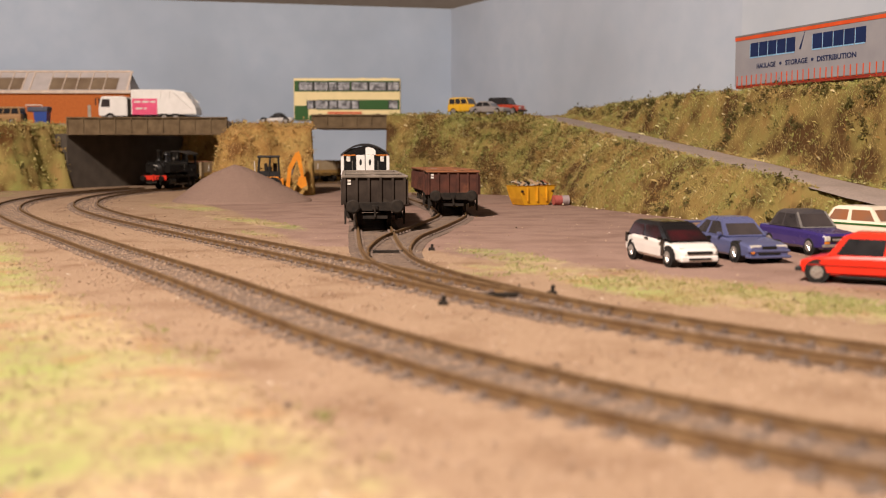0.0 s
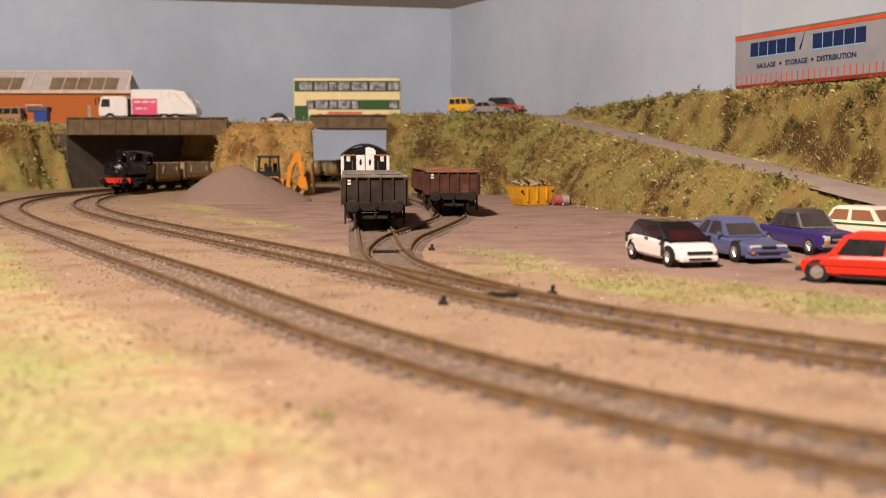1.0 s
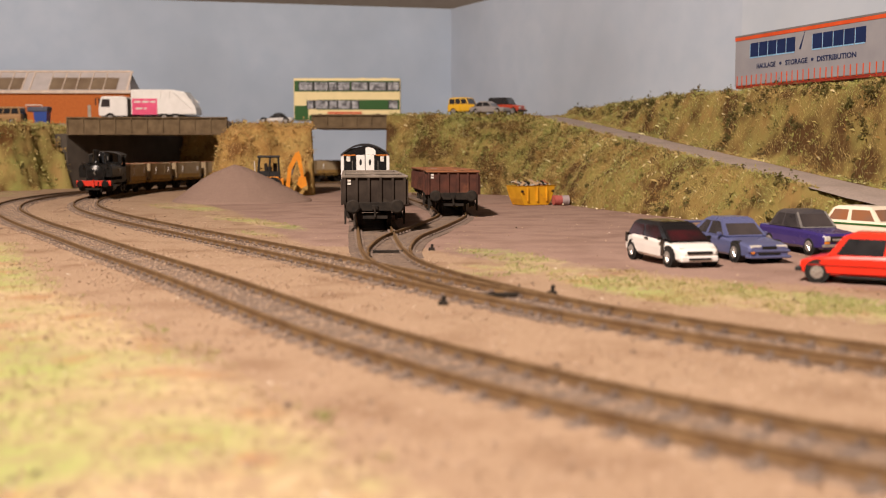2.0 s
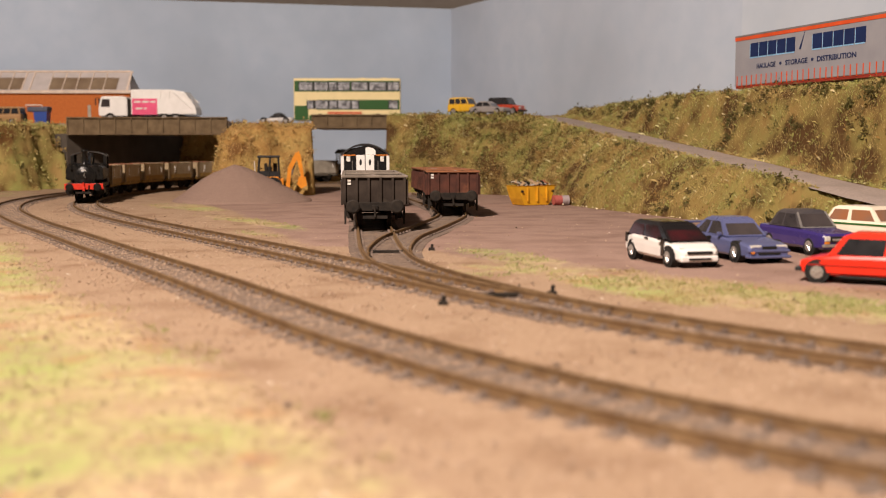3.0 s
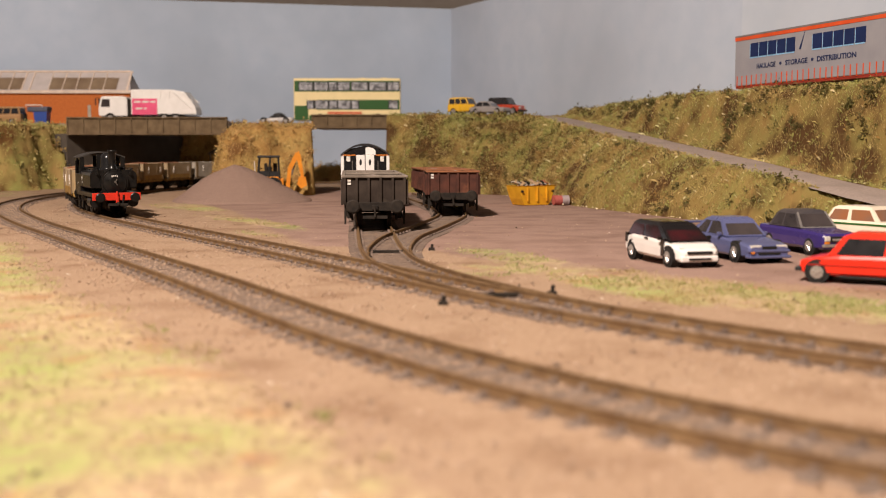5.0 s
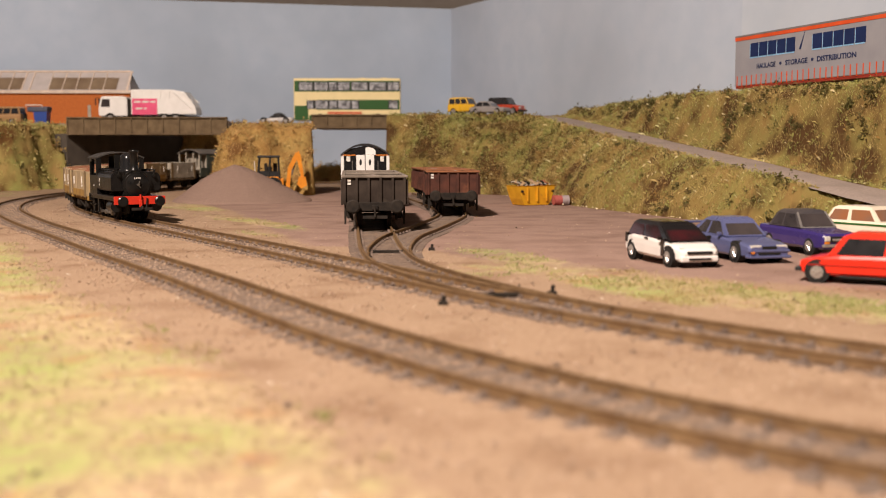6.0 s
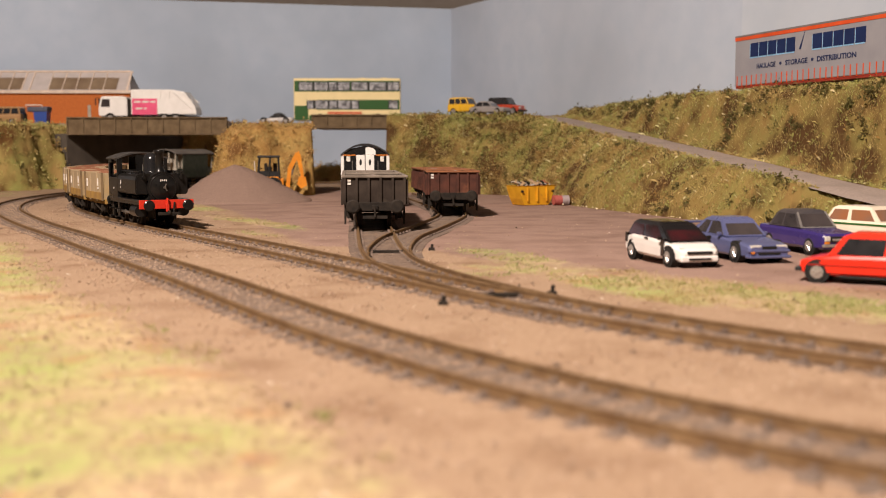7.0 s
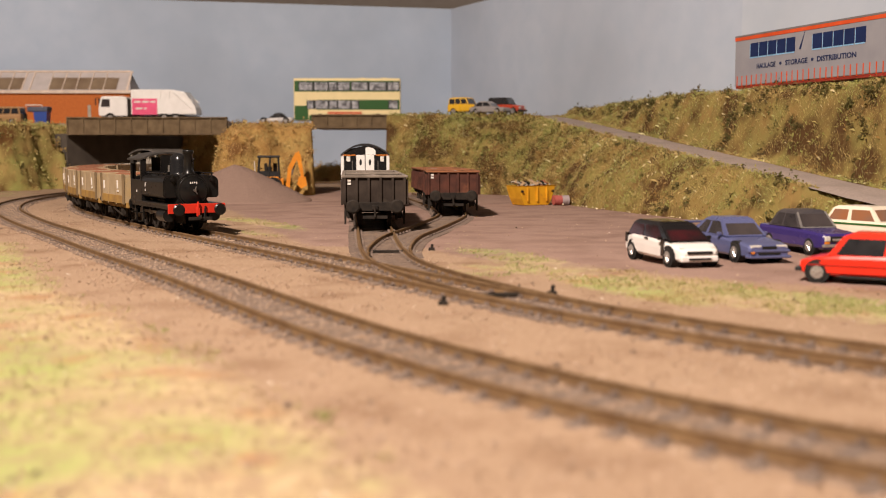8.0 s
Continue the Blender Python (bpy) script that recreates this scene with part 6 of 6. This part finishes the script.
def fibres(name, spots, lo, hi, wide, material, label, seed, lean=0.9):
    """Thin upright slivers at the spots (x, y, z)."""
    rng = np.random.default_rng(seed)
    p = np.array(spots, float)
    n = len(p)
    a = rng.uniform(0, 2 * np.pi, n)
    ln = rng.uniform(lo, hi, n)
    tilt = rng.normal(0, lean, (n, 2)) * ln[:, None] * 0.6
    side = np.c_[np.cos(a), np.sin(a), np.zeros(n)] * wide * rng.uniform(0.6, 1.4, n)[:, None]
    tip = p + np.c_[tilt, ln * rng.uniform(0.35, 1.0, n)]
    mid = p + np.c_[tilt * 0.35, ln * 0.5]
    v = np.stack([p - side, p + side, mid + side * 0.8, tip, mid - side * 0.8], 1).reshape(-1, 3) * M
    k = np.arange(n)[:, None] * 5
    f = (k + np.array([[0, 1, 2, 3, 4]])).tolist()
    me = bpy.data.meshes.new(name)
    me.from_pydata(v.tolist(), [], f)
    me.materials.append(material)
    return tagged(new(name, me), label, "grass", kind="stuff")


def scatter(h, x0, x1, y0, y1, count, seed, keep=None):
    rnd = random.Random(seed)
    out = []
    while len(out) < count:
        x, y = rnd.uniform(x0, x1), rnd.uniform(y0, y1)
        z = h(x, y)
        if z > 1.0 and (keep is None or keep(x, y, z, rnd)):
            out.append((x, y, z - 0.4))
    return out


def off_road(x, y, z, rnd):
    p = Vector((x, y)) - RAMP0
    t, s = p.dot(RDIR) / RLEN, p.x * -RDIR.y + p.y * RDIR.x
    if t > -0.15 and abs(s) < 16.5:
        return False
    if t < 0 and foot_way(x, y) > 60:
        return False
    if s > 90 or t > 1.15:
        return rnd.random() < 0.1
    return True


fibres("flock_grass", scatter(bank_height, -60, 330, 520, 1272, 100000, 1, off_road), 1.8, 4.8, 0.075, FIBRE, "straw and green flock grass on the embankment", 1)
fibres("flock_grass", scatter(bank_height, -60, 110, 896, 1168, 26000, 8, off_road), 1.6, 4.2, 0.11, FIBRE, "straw and brown flock grass behind the sidings", 8)
fibres("pale_grass", scatter(bank_height, -55, 320, 520, 1246, 13000, 6, off_road), 2.4, 5.0, 0.03, fibre_mat("bleached_flock", [(0.62, 0.50, 0.26), (0.70, 0.62, 0.36), (0.56, 0.58, 0.26)]), "bleached long flock fibres on the embankment", 6, 1.1)
fibres("flock_grass", scatter(MIDBANK, -262, -124, 1026, 1200, 12000, 2) + scatter(MIDBANK, -266, -120, 1012, 1100, 18000, 7), 1.6, 4.0, 0.10, FIBRE_BROWN, "ochre flock grass on the middle bank", 2)
fibres("flock_grass", scatter(LEFTBANK, -690, -428, 1132, 1300, 24000, 3), 2.0, 4.6, 0.13, fibre_mat("bright_flock", [(0.24, 0.14, 0.045), (0.48, 0.34, 0.12), (0.60, 0.50, 0.22), (0.40, 0.42, 0.12), (0.62, 0.56, 0.28)]), "green and straw flock grass on the west bank", 3)
fibres("flock_grass", scatter(FARBANK, -465, -240, 1374, 1454, 7000, 4), 2.0, 6.0, 0.35, FIBRE_BROWN, "brown scrub on the far bank", 4)


def clumps(name, spots, size, material, label, seed, leaves=30):
    """Torn foam clumps: small crumpled flakes gathered round each spot."""
    rng = np.random.default_rng(seed)
    vs, fs = [], []
    for x, y, z in spots:
        r = size * rng.uniform(0.45, 1.5)
        stretch = rng.uniform(0.6, 1.6, 3)
        for _ in range(int(leaves * rng.uniform(0.5, 1.3))):
            c = np.array((x, y, z)) + rng.normal(0, 0.45, 3) * r * stretch + (0, 0, r * 0.3)
            d = rng.normal(0, 1, (4, 3)) * r * 0.17
            k = len(vs)
            vs += [tuple((c + q) * M) for q in d]
            fs += [(k, k + 1, k + 2), (k, k + 2, k + 3), (k, k + 3, k + 1), (k + 1, k + 3, k + 2)]
    me = bpy.data.meshes.new(name)
    me.from_pydata(vs, [], fs)
    me.materials.append(material)
    return tagged(new(name, me), label, "scrub", kind="stuff")


def crest(x, y, z, rnd):
    p = Vector((x, y)) - RAMP0
    t, s = p.dot(RDIR) / RLEN, p.x * -RDIR.y + p.y * RDIR.x
    return 0.0 < t < 1.0 and 30 < s < 44 and hill_noise(x, y, 0.03, 4) > -0.15


clumps("dark_scrub", scatter(bank_height, -55, 300, 520, 1246, 760, 11, lambda x, y, z, r: off_road(x, y, z, r) and hill_noise(x, y, 0.022, 3) > -0.1), 2.5, CLUMP, "dark brown-green scrub clumps on the embankment", 11, 40)
clumps("dark_scrub", scatter(bank_height, 100, 330, 520, 1246, 150, 12, crest), 2.9, CLUMP, "dark scrub along the top of the bank", 12, 60)
clumps("dark_scrub", scatter(bank_height, -58, 90, 909, 1142, 220, 16, off_road), 3.2, fibre_mat("earth_clump", [(0.07, 0.04, 0.015), (0.13, 0.085, 0.03), (0.12, 0.11, 0.035)], 60.0), "brown scrub clumps behind the sidings", 16, 36)
clumps("dark_scrub", scatter(MIDBANK, -255, -120, 1032, 1116, 60, 13), 2.6, fibre_mat("rust_clump", [(0.14, 0.06, 0.015), (0.22, 0.1, 0.03), (0.3, 0.17, 0.05)], 60.0), "rust-brown scrub on the middle bank", 13, 18)
clumps("dark_scrub", scatter(LEFTBANK, -600, -430, 1132, 1246, 90, 14), 3.0, CLUMP, "dark scrub on the west bank", 14, 18)
clumps("brown_scrub", scatter(FARBANK, -465, -240, 1374, 1440, 140, 15), 5.0, fibre_mat("brown_scrub", [(0.12, 0.055, 0.015), (0.22, 0.11, 0.03), (0.28, 0.16, 0.05)], 40.0), "brown scrub on the far bank", 15, 22)


# torn flock tufts that make the banks fluffy
TUFT = fibre_mat("turf_tuft", [(0.11, 0.06, 0.02), (0.22, 0.135, 0.045), (0.38, 0.28, 0.10), (0.27, 0.26, 0.075), (0.31, 0.32, 0.095), (0.37, 0.31, 0.12)], 34.0)
TUFT_OCHRE = fibre_mat("ochre_tuft", [(0.20, 0.09, 0.028), (0.38, 0.22, 0.07), (0.50, 0.33, 0.12), (0.36, 0.28, 0.10), (0.54, 0.38, 0.16)], 38.0)
TUFT_STRAW = fibre_mat("straw_tuft", [(0.18, 0.09, 0.03), (0.40, 0.27, 0.09), (0.50, 0.42, 0.17), (0.33, 0.35, 0.10), (0.54, 0.48, 0.22)], 30.0)
clumps("turf_tuft", scatter(bank_height, -60, 330, 520, 1272, 6000, 41, off_road), 1.9, TUFT, "mottled brown and olive flock tufts on the embankment", 41, 16)
clumps("turf_tuft", scatter(bank_height, -60, 110, 896, 1168, 1600, 44, off_road), 3.0, TUFT, "mottled flock tufts behind the sidings", 44, 14)
clumps("turf_tuft", scatter(MIDBANK, -266, -120, 1012, 1200, 1700, 42), 3.0, TUFT_OCHRE, "ochre flock tufts on the middle bank", 42, 14)
clumps("turf_tuft", scatter(LEFTBANK, -690, -420, 1110, 1300, 1900, 43), 3.4, TUFT_STRAW, "straw and green flock tufts on the west bank", 43, 14)
clumps("turf_tuft", scatter(GAPBANK, -220, -80, 1458, 1525, 200, 45), 3.4, TUFT_OCHRE, "brown flock tufts on the low bank", 45, 14)


# turf on the flat, thicker where the patches are
def flat_turf():
    rnd = random.Random(21)
    spots, tries, seen = [], 0, {}
    while len(spots) < 20000 and tries < 400000:
        tries += 1
        y = 92 + 1115 * rnd.random() ** 2.2
        x = rnd.uniform(-0.46, 0.46) * y * 1.02 + rnd.uniform(-10, 10)
        key = (int(x // 6), int(y // 6))
        if key not in seen:
            seen[key] = zones(key[0] * 6 + 3.0, key[1] * 6 + 3.0)[1]
        g = seen[key]
        if g < 0.15 or inside(TURF, x, y) > -4:
            continue
        if g + 0.5 * hill_noise(x, y, 0.05, 8) > 0.42 + 0.3 * rnd.random():
            spots.append((x, y, 0.0))
    return spots


FLAT = flat_turf()
fibres("flock_grass", FLAT, 0.7, 2.2, 0.085, FIBRE_PALE, "pale straw and green flock grass on the flat", 22)


NEAR_RND = random.Random(51)
NEAR = []
while len(NEAR) < 6000:
    nx, ny = NEAR_RND.uniform(-260, -10), NEAR_RND.uniform(150, 540)
    if inside(TURF, nx, ny) > -6 + 10 * hill_noise(nx, ny, 0.03, 9) and nx > -0.46 * ny:
        NEAR.append((nx, ny, 0.0))
fibres("flock_grass", NEAR, 0.5, 1.4, 0.07, fibre_mat("light_straw_flock", [(0.46, 0.36, 0.18), (0.52, 0.43, 0.22), (0.38, 0.40, 0.15), (0.58, 0.50, 0.28)], 17.0), "pale straw and green flock grass before the tracks", 52)


def grit(name, count, seed, lo, hi, material, label, place):
    rng = np.random.default_rng(seed)
    vs, fs = [], []
    for i in range(count):
        x, y, z = place(rng)
        r = rng.uniform(lo, hi)
        k = len(vs)
        q = rng.normal(0, 1, (6, 3)) * 0.25 + np.array(((1, 0, 0), (-1, 0, 0), (0, 1, 0), (0, -1, 0), (0, 0, 0.8), (0, 0, -0.8)))
        vs += [tuple((np.array((x, y, z + r * 0.3)) + p * r) * M) for p in q]
        fs += [tuple(k + j for j in f) for f in ((0, 2, 4), (2, 1, 4), (1, 3, 4), (3, 0, 4), (2, 0, 5), (1, 2, 5), (3, 1, 5), (0, 3, 5))]
    me = bpy.data.meshes.new(name)
    me.from_pydata(vs, [], fs)
    me.materials.append(material)
    return tagged(new(name, me), label, "grit", kind="stuff")


def beside(line, a, b, spread):
    def f(rng):
        x, y, h = line.at(rng.uniform(a, b))
        o = rng.normal(0, spread)
        return x - math.sin(h) * o, y + math.cos(h) * o, 0.25 if abs(o) < 15 else 0.0
    return f


def anywhere(rng):
    while True:
        y = 98 + 726 * rng.random() ** 1.6
        x = rng.uniform(-0.45, 0.45) * y
        if rng.random() < 0.15 or inside(YARD, x, y) < 0:
            return x, y, 0.0


GRIT_TAN = fibre_mat("tan_grit", [(0.23, 0.15, 0.095), (0.35, 0.245, 0.17), (0.47, 0.35, 0.25), (0.30, 0.22, 0.17)], 300.0)
GRIT_DARK = fibre_mat("dark_grit", [(0.09, 0.06, 0.045), (0.16, 0.115, 0.085), (0.25, 0.19, 0.15)], 300.0)
grit("ballast_grit", 13000, 31, 0.16, 0.42, GRIT_TAN, "tan ballast grit round the outer track", beside(TRACK_A, 100, 1150, 13))
grit("ballast_grit", 13000, 32, 0.16, 0.42, GRIT_TAN, "tan ballast grit round the inner track", beside(TRACK_B, 620, 1700, 12))
grit("loose_grit", 12000, 33, 0.15, 0.5, GRIT_TAN, "loose sandy grit over the ground", anywhere)
grit("dark_crumb", 90, 34, 0.3, 0.8, GRIT_DARK, "scattered dark crumbs over the ground", anywhere)
grit("dark_crumb", 700, 35, 0.3, 0.8, GRIT_DARK, "dark crumbs between the rails", beside(TRACK_B, 620, 1700, 10))
grit("pale_crumb", 170, 36, 0.15, 0.4, fibre_mat("pale_crumb", [(0.7, 0.6, 0.48), (0.8, 0.74, 0.62)], 300.0), "scattered pale crumbs over the ground", anywhere)
grit("pale_crumb", 260, 37, 0.3, 0.8, fibre_mat("bank_fleck", [(0.7, 0.58, 0.36), (0.8, 0.72, 0.52)], 300.0), "pale flecks along the foot of the bank", lambda r: ((lambda k, a: (FOOT[k][0] + (FOOT[k + 1][0] - FOOT[k][0]) * a + r.normal(0, 5), FOOT[k][1] + (FOOT[k + 1][1] - FOOT[k][1]) * a + r.normal(0, 5), 0.8))(int(r.integers(2, 8)), r.random())))


# ---- what moves ----
GONE = [(0.0, 615.7), (1.0, 719), (1.5, 763.1), (3.0, 888.4), (3.5, 940.9), (4.0, 1002.5), (4.5, 1056), (6.0, 1146.1), (7.0, 1198.5), (8.0, 1247.2)]


def gone(t):
    """Way of the leading buffer beam along the inner track, smooth between the rows."""
    k = [Vector(p) for p in GONE]
    for i in range(len(k) - 1):
        if t <= k[i + 1].x or i == len(k) - 2:
            a, b = k[i], k[i + 1]
            sl = []
            for j in (i, i + 1):
                lo, hi = k[max(0, j - 1)], k[min(len(k) - 1, j + 1)]
                sl.append((hi.y - lo.y) / (hi.x - lo.x))
            u, d = (t - a.x) / (b.x - a.x), b.x - a.x
            return a.y * (2 * u ** 3 - 3 * u * u + 1) + b.y * (3 * u * u - 2 * u ** 3) + d * (sl[0] * (u ** 3 - 2 * u * u + u) + sl[1] * (u ** 3 - u * u))


def on_track(s, base):
    """Pose of a vehicle whose two ends of its wheelbase stand on the inner track."""
    x0, y0, _ = TRACK_B.at(s - base / 2)
    x1, y1, _ = TRACK_B.at(s + base / 2)
    return pose((x0 + x1) / 2 * M, (y0 + y1) / 2 * M, RAIL_TOP * M, 0, 0, math.degrees(math.atan2(y1 - y0, x1 - x0)))


def motions():
    times = [i * 0.25 for i in range(33)]
    short = [i / 15 for i in range(121)]
    walk(LOCO, [(t, on_track(gone(t) - 40, 34)) for t in times])
    for i, (w, _) in enumerate(TRAIN):
        walk(w, [(t, on_track(gone(t) - 104 - 66 * i, 30)) for t in times])
    walk(VAN, [(t, on_track(gone(t) - 104 - 528 - 14, 40)) for t in times])
    for wheel, r in LOCO_WHEELS + VAN_WHEELS + [q for _, qs in TRAIN for q in qs]:
        x = wheel.location.x / M
        walk(wheel, [(t, pose(x * M, 0, r * M, 0, math.degrees(gone(t) / r), 0)) for t in short])
    for rod_part, side in LOCO_RODS:
        rows = []
        for t in short:
            a = gone(t) / 6.7 + (0 if side > 0 else math.pi / 2)
            rows.append((t, pose(3.0 * math.sin(a) * M, 0, (6.7 + 3.0 * math.cos(a)) * M)))
        walk(rod_part, rows)


motions()
